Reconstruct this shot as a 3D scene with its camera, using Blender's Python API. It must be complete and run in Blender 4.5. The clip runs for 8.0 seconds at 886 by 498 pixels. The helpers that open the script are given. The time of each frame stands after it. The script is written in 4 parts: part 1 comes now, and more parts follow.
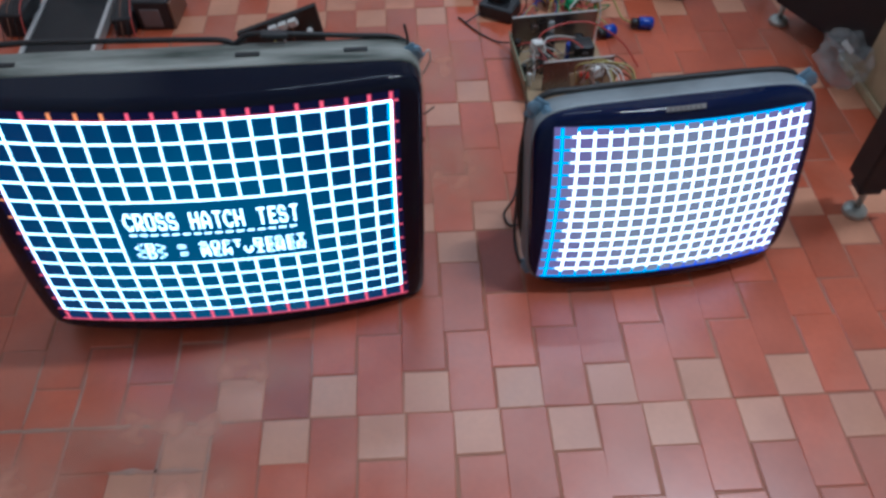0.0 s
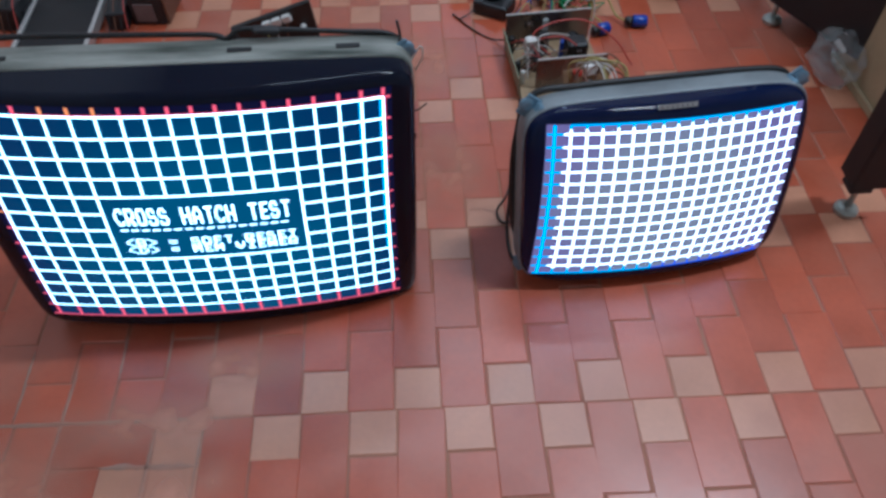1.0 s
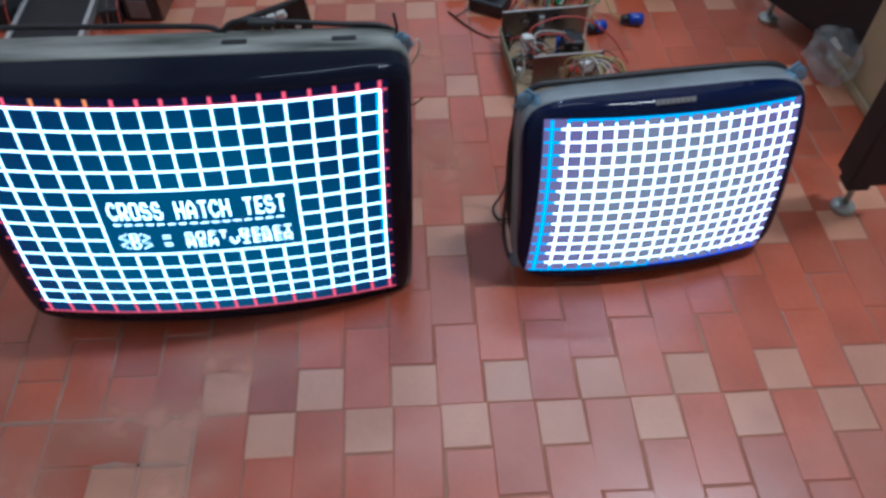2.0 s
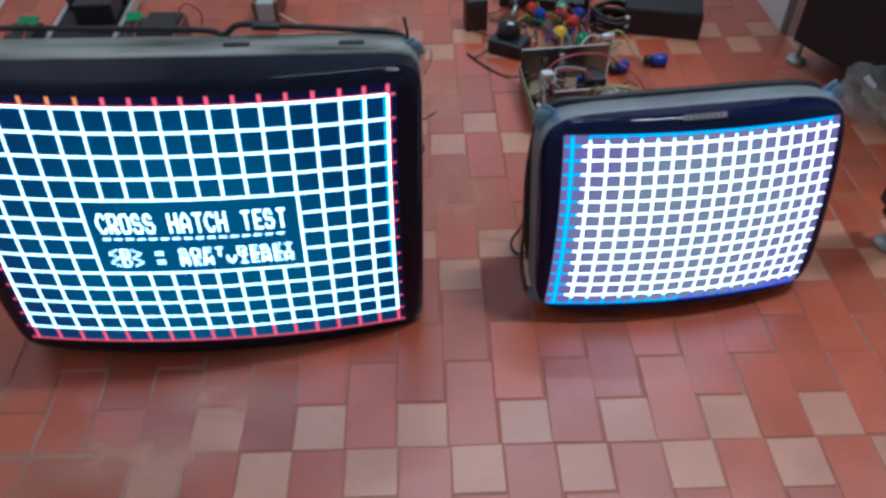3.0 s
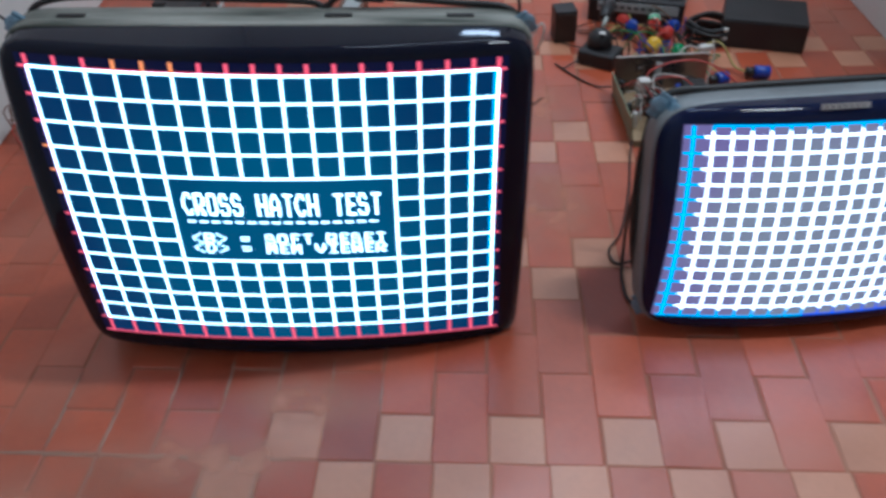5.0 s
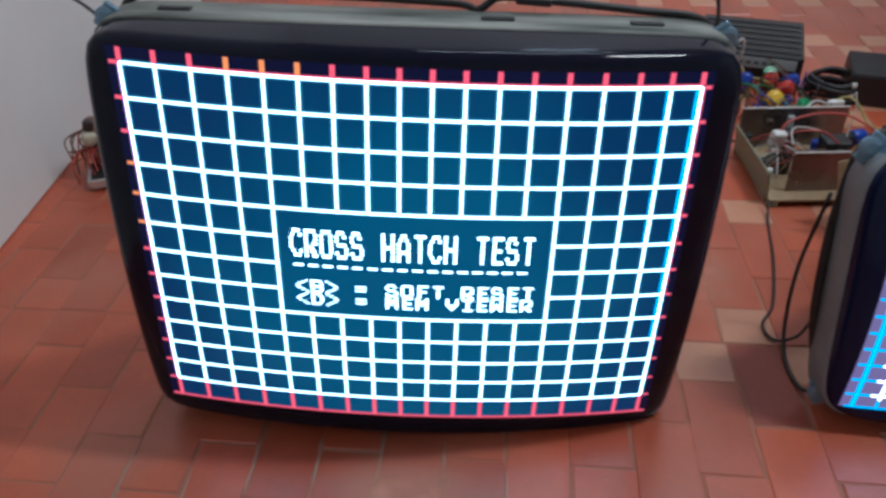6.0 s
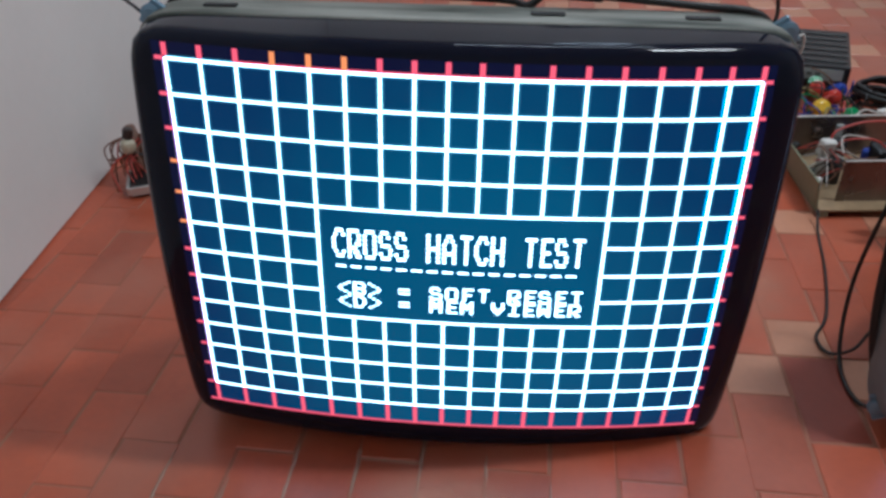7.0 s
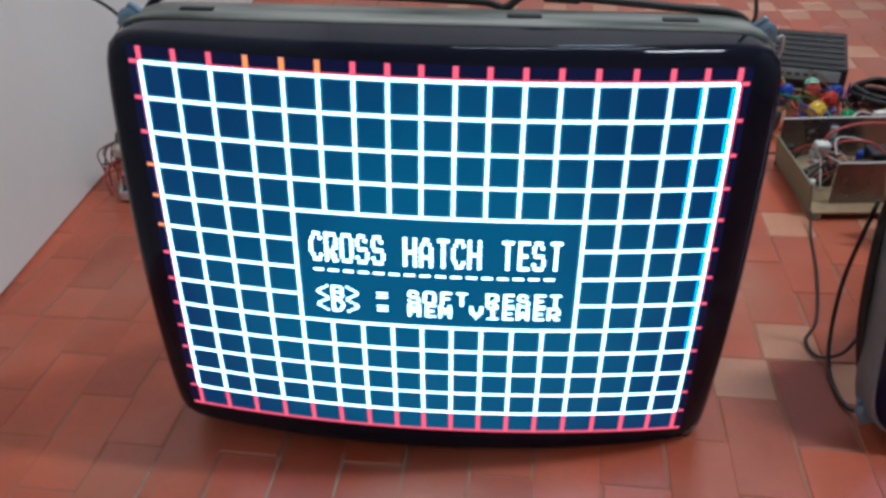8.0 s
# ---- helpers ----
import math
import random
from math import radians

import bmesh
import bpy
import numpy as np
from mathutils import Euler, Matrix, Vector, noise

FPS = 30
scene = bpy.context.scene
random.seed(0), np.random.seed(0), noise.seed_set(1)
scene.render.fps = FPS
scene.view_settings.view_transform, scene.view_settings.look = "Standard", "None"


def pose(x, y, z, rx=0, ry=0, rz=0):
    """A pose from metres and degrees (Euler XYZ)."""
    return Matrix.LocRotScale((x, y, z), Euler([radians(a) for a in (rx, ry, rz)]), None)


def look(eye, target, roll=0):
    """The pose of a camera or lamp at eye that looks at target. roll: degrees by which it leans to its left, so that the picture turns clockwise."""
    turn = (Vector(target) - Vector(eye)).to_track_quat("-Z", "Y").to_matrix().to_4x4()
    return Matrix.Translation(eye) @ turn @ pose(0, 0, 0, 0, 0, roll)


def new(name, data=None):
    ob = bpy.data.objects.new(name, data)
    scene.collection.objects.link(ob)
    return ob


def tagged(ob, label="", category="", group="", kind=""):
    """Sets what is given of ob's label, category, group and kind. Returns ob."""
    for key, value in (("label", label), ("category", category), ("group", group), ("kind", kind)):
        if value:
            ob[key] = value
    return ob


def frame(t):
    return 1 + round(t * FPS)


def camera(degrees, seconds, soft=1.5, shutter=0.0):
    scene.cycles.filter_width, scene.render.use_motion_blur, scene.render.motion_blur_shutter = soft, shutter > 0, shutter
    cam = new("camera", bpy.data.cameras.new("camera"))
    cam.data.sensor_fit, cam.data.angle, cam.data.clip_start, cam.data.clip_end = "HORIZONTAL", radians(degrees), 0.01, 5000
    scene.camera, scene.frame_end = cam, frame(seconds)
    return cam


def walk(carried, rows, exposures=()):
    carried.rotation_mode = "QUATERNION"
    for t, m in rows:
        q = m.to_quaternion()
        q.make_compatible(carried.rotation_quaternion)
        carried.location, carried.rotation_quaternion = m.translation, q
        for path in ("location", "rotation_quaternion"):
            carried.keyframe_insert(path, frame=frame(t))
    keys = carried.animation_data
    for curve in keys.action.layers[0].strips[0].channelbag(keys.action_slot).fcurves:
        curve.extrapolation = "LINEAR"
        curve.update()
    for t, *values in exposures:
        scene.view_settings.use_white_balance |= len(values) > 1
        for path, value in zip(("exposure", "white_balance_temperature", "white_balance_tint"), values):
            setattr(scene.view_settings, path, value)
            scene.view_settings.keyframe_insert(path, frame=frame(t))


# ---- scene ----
cam = camera(61.1, 8.0, 3.1, 0.4)
PATH = [
    (0, (0.05, -0.586, 1.012), (0.085, 0.679, -0.537), -1.3),
    (0.5, (0.053, -0.588, 1.012), (0.1, 0.676, -0.538), -0.6),
    (1, (0.055, -0.588, 1.012), (0.102, 0.671, -0.541), -0.6),
    (2.3, (0.05, -0.592, 0.982), (0.133, 0.678, -0.56), 0.8),
    (2.5, (0.059, -0.594, 0.964), (0.162, 0.695, -0.562), 1.6),
    (2.7, (0.062, -0.59, 0.941), (0.117, 0.736, -0.555), 0.1),
    (3, (0.065, -0.594, 0.893), (0.075, 0.824, -0.518), -1.2),
    (3.5, (0.065, -0.605, 0.838), (0.057, 0.819, -0.566), -1.5),
    (4, (0.067, -0.614, 0.828), (0.075, 0.824, -0.562), -1.4),
    (4.5, (0.064, -0.616, 0.825), (0.06, 0.815, -0.572), -1.0),
    (4.7, (0.048, -0.596, 0.821), (0.003, 0.843, -0.567), -1.4),
    (4.9, (0.026, -0.587, 0.805), (-0.099, 0.89, -0.537), -3.0),
    (5, (0.004, -0.578, 0.796), (-0.127, 0.916, -0.527), -3.1),
    (5.2, (-0.036, -0.553, 0.771), (-0.197, 0.98, -0.503), -2.9),
    (6.3, (-0.154, -0.454, 0.664), (-0.361, 1.167, -0.488), -1.8),
    (6.5, (-0.156, -0.464, 0.661), (-0.382, 1.168, -0.473), -1.9),
    (7, (-0.158, -0.459, 0.656), (-0.428, 1.164, -0.48), -2.9),
    (7.5, (-0.154, -0.458, 0.655), (-0.436, 1.162, -0.483), -3.2),
    (8, (-0.131, -0.453, 0.653), (-0.423, 1.173, -0.475), -3.4),
]
walk(cam, [(t, look(eye, target, roll)) for t, eye, target, roll in PATH],
     exposures=[(0, 0.02, 4620, 4), (2.6, 0.03, 4600, 4), (3.3, 0.05, 4630, 4), (5.0, 0.08, 4780, 4), (6.5, 0.09, 4960, 4), (7.3, 0.14, 4980, 4), (8, 0.27, 5000, 4)])

# ---- light ----
X0, X1, Y0, Y1, TOP = -1.3, 3.0, -2.5, 3.4, 3.1
world = bpy.data.worlds.new("world")
scene.world = world
world.use_nodes = True
wn = world.node_tree.nodes
sky = wn.new("ShaderNodeTexSky")
sky.sky_type = "NISHITA"
sky.sun_disc = False
sky.sun_elevation, sky.sun_rotation = radians(40), radians(200)
wn["Background"].inputs[1].default_value = 0.08
world.node_tree.links.new(sky.outputs[0], wn["Background"].inputs[0])


def area_lamp(name, m, sx, sy, watts, colour):
    data = bpy.data.lights.new(name, "AREA")
    data.shape, data.size, data.size_y, data.energy, data.color = "RECTANGLE", sx, sy, watts, colour
    ob = new(name, data)
    ob.matrix_world = m
    return ob


area_lamp("unseen_tube_light", pose(1.25, 0.42, 3.035), 0.6, 0.12, 41, (1.0, 0.89, 0.75))
# added fill that brightens the back floor; only the lamp above follows from shadows
area_lamp("unseen_tube_light", pose(0.25, 1.7, 3.035), 1.15, 0.1, 14, (1.0, 0.93, 0.84))
# added source, no window is known there; draws a thin streak on the glass
area_lamp("added_streak_light", look((0.25, Y1 - 0.04, 2.08), (0.0, 0.6, 0.2)), 0.42, 0.10, 2.2, (0.95, 0.97, 1.0))

# ---- materials ----


def material(name, base, rough=0.5, metal=0.0, vary=0.15, scale=30.0, fine=0.08, bump=0.1, emit=None, strength=0.0, coat=0.0, gloss=0.5, spread=0.0, spot=None, spot_amount=0.4, spot_from=0.48, stretch=None, random_from="object"):
    """A principled surface with grain and stains at two scales; spread varies alike pieces."""
    m = bpy.data.materials.new(name)
    m.use_nodes = True
    nt = m.node_tree
    n, l = nt.nodes, nt.links
    b = n["Principled BSDF"]
    b.inputs["Roughness"].default_value = rough
    b.inputs["Metallic"].default_value = metal
    b.inputs["Coat Weight"].default_value = coat
    b.inputs["Specular IOR Level"].default_value = gloss
    b.inputs["Coat Roughness"].default_value = 0.05
    co = n.new("ShaderNodeTexCoord")
    big = n.new("ShaderNodeTexNoise")
    big.inputs["Scale"].default_value, big.inputs["Detail"].default_value = scale, 4
    small = n.new("ShaderNodeTexNoise")
    small.inputs["Scale"].default_value, small.inputs["Detail"].default_value = scale * 11, 3
    geo = n.new("ShaderNodeNewGeometry")
    source = geo.outputs["Position"] if spread else co.outputs["Object"]
    if stretch:
        longer = n.new("ShaderNodeMapping")
        longer.inputs["Scale"].default_value = stretch
        l.new(source, longer.inputs["Vector"])
        source = longer.outputs[0]
    l.new(source, big.inputs["Vector"])
    l.new(source, small.inputs["Vector"])
    total = n.new("ShaderNodeMath")
    total.operation = "MULTIPLY_ADD"
    l.new(big.outputs[0], total.inputs[0])
    total.inputs[1].default_value = vary * 2
    total.inputs[2].default_value = 1 - vary - fine
    add = n.new("ShaderNodeMath")
    add.operation = "MULTIPLY_ADD"
    l.new(small.outputs[0], add.inputs[0])
    add.inputs[1].default_value = fine * 2
    l.new(total.outputs[0], add.inputs[2])
    value = add.outputs[0]
    if spread:
        rnd = n.new("ShaderNodeObjectInfo").outputs["Random"] if random_from == "object" else geo.outputs["Random Per Island"]
        piece = n.new("ShaderNodeMath")
        piece.operation = "MULTIPLY_ADD"
        l.new(rnd, piece.inputs[0])
        piece.inputs[1].default_value = spread
        piece.inputs[2].default_value = 1 - spread / 2
        mul = n.new("ShaderNodeMath")
        mul.operation = "MULTIPLY"
        l.new(value, mul.inputs[0])
        l.new(piece.outputs[0], mul.inputs[1])
        value = mul.outputs[0]
    tint = n.new("ShaderNodeVectorMath")
    tint.operation = "SCALE"
    tint.inputs[0].default_value = base
    l.new(value, tint.inputs["Scale"])
    colour = tint.outputs[0]
    if spot:
        blot = n.new("ShaderNodeTexNoise")
        blot.inputs["Scale"].default_value, blot.inputs["Detail"].default_value = scale * 0.45, 6
        l.new(source, blot.inputs["Vector"])
        ramp = n.new("ShaderNodeMapRange")
        ramp.inputs["From Min"].default_value, ramp.inputs["From Max"].default_value = spot_from, spot_from + 0.24
        ramp.inputs["To Max"].default_value = spot_amount
        l.new(blot.outputs[0], ramp.inputs["Value"])
        mix = n.new("ShaderNodeMix")
        mix.data_type = "RGBA"
        l.new(ramp.outputs[0], mix.inputs[0])
        l.new(colour, mix.inputs[6])
        mix.inputs[7].default_value = (*spot, 1)
        colour = mix.outputs[2]
    l.new(colour, b.inputs["Base Color"])
    rr = n.new("ShaderNodeMath")
    rr.operation = "MULTIPLY_ADD"
    l.new(big.outputs[0], rr.inputs[0])
    rr.inputs[1].default_value, rr.inputs[2].default_value = rough * 0.5, rough * 0.75
    l.new(rr.outputs[0], b.inputs["Roughness"])
    if bump:
        bp = n.new("ShaderNodeBump")
        bp.inputs["Strength"].default_value, bp.inputs["Distance"].default_value = bump, 0.002
        l.new(add.outputs[0], bp.inputs["Height"])
        l.new(bp.outputs[0], b.inputs["Normal"])
    if emit:
        b.inputs["Emission Color"].default_value = (*emit, 1)
        b.inputs["Emission Strength"].default_value = strength
    return m


RED = (0.41, 0.086, 0.034)
PALE = (0.52, 0.242, 0.138)
tile_red = material("terracotta_red", RED, 0.34, gloss=0.8, vary=0.34, scale=9, spread=0.34, fine=0.11, bump=0.3, spot=(0.42, 0.165, 0.105), spot_amount=0.7)
tile_pale = material("terracotta_pale", PALE, 0.36, gloss=0.8, vary=0.2, scale=11, spread=0.2, bump=0.25, spot=(0.40, 0.165, 0.11), spot_amount=0.45)
tile_red_far = material("terracotta_red_far", RED, 0.34, gloss=0.8, vary=0.34, scale=9, spread=0.34, fine=0.11, bump=0.3, spot=(0.42, 0.165, 0.105), spot_amount=0.7, random_from="island")
tile_pale_far = material("terracotta_pale_far", PALE, 0.36, gloss=0.8, vary=0.2, scale=11, spread=0.2, bump=0.25, random_from="island")
grout = material("grout", (0.33, 0.14, 0.09), 0.9, vary=0.4, scale=7, bump=0.5, spot=(0.40, 0.22, 0.14), spot_amount=0.8)
cement = material("cement", (0.37, 0.225, 0.165), 0.85, vary=0.3, scale=22, bump=0.6, spot=(0.36, 0.13, 0.08), spot_amount=0.9)
plaster = material("white_plaster", (0.80, 0.81, 0.79), 0.85, vary=0.05, scale=5, fine=0.02, bump=0.15, spot=(0.6, 0.6, 0.57), spot_amount=0.25)
ceiling_paint = material("ceiling_paint", (0.78, 0.77, 0.74), 0.9, vary=0.04, scale=3, bump=0.1)
# the lit picture's blue glow is put into both glass colours, more in the second
black_glass = material("black_glass", (0.007, 0.009, 0.020), 0.06, vary=0.1, scale=6, fine=0.02, bump=0, gloss=0.14)
glow_navy_glass = material("glow_navy_glass", (0.006, 0.011, 0.045), 0.06, vary=0.1, scale=6, fine=0.02, bump=0, gloss=0.2)
raster_teal = material("raster_teal", (0.004, 0.012, 0.018), 0.10, vary=0.1, scale=8, bump=0, gloss=0.12, emit=(0.011, 0.080, 0.142), strength=1.0)
raster_navy = material("raster_navy", (0.004, 0.006, 0.02), 0.10, vary=0.1, scale=8, bump=0, gloss=0.12, emit=(0.003, 0.0035, 0.018), strength=1.0)
raster_mauve = material("raster_mauve", (0.01, 0.01, 0.02), 0.10, vary=0.1, scale=8, bump=0, gloss=0.12, emit=(0.24, 0.225, 0.24), strength=1.0)
beam_white = material("beam_white", (0.02, 0.02, 0.02), 0.15, bump=0, gloss=0.12, emit=(0.68, 0.92, 1.0), strength=6.0)
beam_halo = material("beam_halo", (0.01, 0.012, 0.02), 0.12, bump=0, gloss=0.12, emit=(0.09, 0.30, 0.40), strength=1.0)
beam_violet = material("beam_violet_white", (0.02, 0.02, 0.02), 0.15, bump=0, gloss=0.12, emit=(0.84, 0.88, 1.0), strength=4.8)
beam_red = material("beam_red", (0.02, 0.01, 0.01), 0.15, bump=0, gloss=0.12, emit=(1.0, 0.10, 0.14), strength=1.15)
beam_pink = material("beam_pink", (0.02, 0.01, 0.02), 0.15, bump=0, gloss=0.12, emit=(0.85, 0.30, 0.75), strength=1.1)
beam_orange = material("beam_orange", (0.02, 0.01, 0.01), 0.15, bump=0, gloss=0.12, emit=(1.0, 0.28, 0.08), strength=1.1)
beam_cyan = material("beam_cyan", (0.01, 0.01, 0.02), 0.15, bump=0, gloss=0.12, emit=(0.0, 0.50, 1.0), strength=1.35)
beam_blue = material("beam_blue", (0.01, 0.01, 0.02), 0.15, bump=0, gloss=0.12, emit=(0.01, 0.12, 0.95), strength=1.0)
band_grey = material("band_grey", (0.31, 0.32, 0.29), 0.6, 0.2, vary=0.4, scale=38, fine=0.12, bump=0.3, spot=(0.03, 0.04, 0.03), spot_amount=0.97, spot_from=0.40, stretch=(0.3, 1.0, 2.2))
band_blue_grey = material("band_blue_grey", (0.27, 0.30, 0.32), 0.55, 0.3, vary=0.35, scale=14, bump=0.2, spot=(0.08, 0.085, 0.09), spot_amount=0.7)
lug_steel = material("lug_steel", (0.19, 0.30, 0.40), 0.45, 0.5, vary=0.25, scale=60, bump=0.2)
aquadag = material("graphite_coating", (0.03, 0.03, 0.032), 0.7, vary=0.3, scale=20, bump=0.3)
clear_grey = material("neck_glass", (0.18, 0.2, 0.2), 0.1, vary=0.1, bump=0, coat=0.3)
copper = material("copper_winding", (0.42, 0.16, 0.06), 0.4, 0.7, vary=0.3, scale=80, bump=0.5)
black_plastic = material("black_plastic", (0.016, 0.016, 0.018), 0.42, vary=0.2, scale=40, bump=0.2)
black_matt = material("black_painted_board", (0.012, 0.012, 0.014), 0.6, vary=0.3, scale=10, bump=0.2)
brown_plastic = material("brown_plastic", (0.035, 0.022, 0.018), 0.5, vary=0.3, scale=30, bump=0.2)
rubber_black = material("rubber_black", (0.012, 0.012, 0.013), 0.5, vary=0.2, scale=60, bump=0.1)
rubber_red = material("rubber_red", (0.50, 0.075, 0.06), 0.45, vary=0.2, scale=60, bump=0.1)
rubber_white = material("rubber_white", (0.6, 0.58, 0.54), 0.5, vary=0.2, scale=60, bump=0.1)
rubber_brown = material("rubber_brown", (0.16, 0.075, 0.045), 0.5, vary=0.2, scale=60, bump=0.1)
rubber_yellow = material("rubber_yellow", (0.42, 0.36, 0.12), 0.5, vary=0.2, scale=60, bump=0.1)
aluminium = material("aluminium_sheet", (0.24, 0.20, 0.185), 0.28, 0.8, vary=0.3, scale=18, bump=0.15, spot=(0.10, 0.08, 0.07), spot_amount=0.6)
steel_edge = material("steel_edge", (0.62, 0.62, 0.6), 0.35, 0.6, vary=0.15, scale=40, bump=0.1)
board_green = material("circuit_board_green", (0.20, 0.22, 0.14), 0.5, vary=0.3, scale=60, bump=0.3)
board_tan = material("circuit_board_tan", (0.36, 0.26, 0.15), 0.5, vary=0.3, scale=60, bump=0.3)
board_black = material("circuit_board_black", (0.015, 0.017, 0.018), 0.45, vary=0.3, scale=60, bump=0.3)
nylon_white = material("nylon_white", (0.70, 0.70, 0.67), 0.45, vary=0.1, scale=50, bump=0.1)
label_grey = material("label_grey", (0.42, 0.45, 0.45), 0.5, vary=0.15, scale=80, bump=0.05)
dusty_mauve = material("dusty_mauve_panel", (0.17, 0.125, 0.12), 0.6, vary=0.2, scale=50, bump=0.1)
cream_plastic = material("cream_plastic", (0.50, 0.46, 0.34), 0.5, vary=0.15, scale=50, bump=0.1)
label_ink = material("label_ink", (0.10, 0.11, 0.12), 0.6, bump=0)
plastic_yellow = material("plastic_yellow", (0.72, 0.46, 0.02), 0.3, vary=0.1, bump=0.05)
plastic_green = material("plastic_green", (0.02, 0.25, 0.08), 0.3, vary=0.1, bump=0.05)
plastic_red = material("plastic_red", (0.52, 0.04, 0.025), 0.3, vary=0.1, bump=0.05)
plastic_blue = material("plastic_blue", (0.012, 0.05, 0.36), 0.3, vary=0.1, bump=0.05)
wood_pale = material("pale_wood_board", (0.42, 0.34, 0.20), 0.6, vary=0.2, scale=12, bump=0.2)
white_laminate = material("white_laminate", (0.70, 0.72, 0.70), 0.4, vary=0.05, scale=10, bump=0.05)
steel_foot = material("zinc_steel", (0.42, 0.45, 0.42), 0.4, 0.7, vary=0.25, scale=60, bump=0.2)
tube_glow = material("tube_glow", (0.8, 0.8, 0.8), 0.5, bump=0, emit=(1.0, 0.93, 0.86), strength=6.0)

# pale mortar dust on the tiles, with the floor's soft sheen painted in
haze = bpy.data.materials.new("dust_sheen")
haze.use_nodes = True
hn, hl = haze.node_tree.nodes, haze.node_tree.links
hb = hn["Principled BSDF"]
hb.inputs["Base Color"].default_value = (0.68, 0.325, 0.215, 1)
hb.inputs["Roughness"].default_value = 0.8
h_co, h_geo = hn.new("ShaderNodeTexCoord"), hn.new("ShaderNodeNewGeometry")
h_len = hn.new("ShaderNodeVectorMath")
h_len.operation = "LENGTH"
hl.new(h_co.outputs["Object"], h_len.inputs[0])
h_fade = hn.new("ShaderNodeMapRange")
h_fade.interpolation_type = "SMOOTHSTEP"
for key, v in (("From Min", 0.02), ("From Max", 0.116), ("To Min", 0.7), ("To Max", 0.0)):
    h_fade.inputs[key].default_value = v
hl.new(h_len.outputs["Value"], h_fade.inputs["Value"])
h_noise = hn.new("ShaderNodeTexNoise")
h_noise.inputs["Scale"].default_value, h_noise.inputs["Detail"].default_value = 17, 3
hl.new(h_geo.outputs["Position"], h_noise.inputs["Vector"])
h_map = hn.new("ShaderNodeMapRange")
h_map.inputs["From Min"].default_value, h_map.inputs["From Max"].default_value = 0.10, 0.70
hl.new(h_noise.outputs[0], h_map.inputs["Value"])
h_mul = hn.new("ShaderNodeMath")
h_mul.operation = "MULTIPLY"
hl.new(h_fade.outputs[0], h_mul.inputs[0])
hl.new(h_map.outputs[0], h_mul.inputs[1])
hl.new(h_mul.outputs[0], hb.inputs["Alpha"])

film = bpy.data.materials.new("clear_film")
film.use_nodes = True
fb = film.node_tree.nodes["Principled BSDF"]
fb.inputs["Base Color"].default_value = (0.55, 0.60, 0.60, 1)
fb.inputs["Roughness"].default_value = 0.12
fb.inputs["Alpha"].default_value = 0.24
fb.inputs["Specular IOR Level"].default_value = 0.9
pane_glass = bpy.data.materials.new("window_glass")
pane_glass.use_nodes = True
pg = pane_glass.node_tree.nodes["Principled BSDF"]
pg.inputs["Roughness"].default_value = 0.02
pg.inputs["Transmission Weight"].default_value = 1.0



def uneven_glow(mat, edge, inner, outer, height):
    """The phosphor glows less towards the picture's edge."""
    nt = mat.node_tree
    n, l = nt.nodes, nt.links
    b = n["Principled BSDF"]
    co = n.new("ShaderNodeTexCoord")
    off = n.new("ShaderNodeVectorMath")
    off.operation = "SUBTRACT"
    off.inputs[1].default_value = (0, height, 0)
    l.new(co.outputs["Object"], off.inputs[0])
    dist = n.new("ShaderNodeVectorMath")
    dist.operation = "LENGTH"
    l.new(off.outputs[0], dist.inputs[0])
    wob = n.new("ShaderNodeTexNoise")
    wob.inputs["Scale"].default_value = 9
    l.new(co.outputs["Object"], wob.inputs["Vector"])
    add = n.new("ShaderNodeMath")
    add.operation = "MULTIPLY_ADD"
    add.inputs[1].default_value = 0.16
    l.new(wob.outputs[0], add.inputs[0])
    l.new(dist.outputs["Value"], add.inputs[2])
    ramp = n.new("ShaderNodeMapRange")
    ramp.interpolation_type = "SMOOTHSTEP"
    ramp.inputs["From Min"].default_value, ramp.inputs["From Max"].default_value = inner + 0.08, outer + 0.08
    l.new(add.outputs[0], ramp.inputs["Value"])
    mix = n.new("ShaderNodeMix")
    mix.data_type = "RGBA"
    l.new(ramp.outputs[0], mix.inputs[0])
    mix.inputs[6].default_value = b.inputs["Emission Color"].default_value
    mix.inputs[7].default_value = (*edge, 1)
    l.new(mix.outputs[2], b.inputs["Emission Color"])


uneven_glow(raster_teal, (0.004, 0.028, 0.080), 0.11, 0.30, 0.20)
uneven_glow(raster_mauve, (0.19, 0.13, 0.25), 0.09, 0.23, 0.15)

# ---- mesh helpers ----


def part(name, bm, mat, parent=None, label="", smooth=False, at=None):
    me = bpy.data.meshes.new(name)
    bmesh.ops.recalc_face_normals(bm, faces=bm.faces)
    bm.to_mesh(me)
    bm.free()
    me.materials.append(mat)
    if smooth:
        for f in me.polygons:
            f.use_smooth = True
    ob = new(name, me)
    if at is not None:
        ob.matrix_basis = at
    if parent:
        ob.parent = parent
    if label:
        ob["label"] = label
    return ob


def thing(name, m, label, category, group="", kind=""):
    ob = new(name)
    ob.empty_display_size = 0.05
    ob.matrix_basis = m
    return tagged(ob, label, category, group, kind)


def add_box(bm, size, m=None, bevel=0.0, segments=2):
    m = m or Matrix()
    r = bmesh.ops.create_cube(bm, size=1.0, matrix=m @ Matrix.Diagonal((*size, 1)))
    if bevel:
        edges = list({e for v in r["verts"] for e in v.link_edges})
        bmesh.ops.bevel(bm, geom=edges, offset=bevel, segments=segments, affect="EDGES", profile=0.5)
    return bm


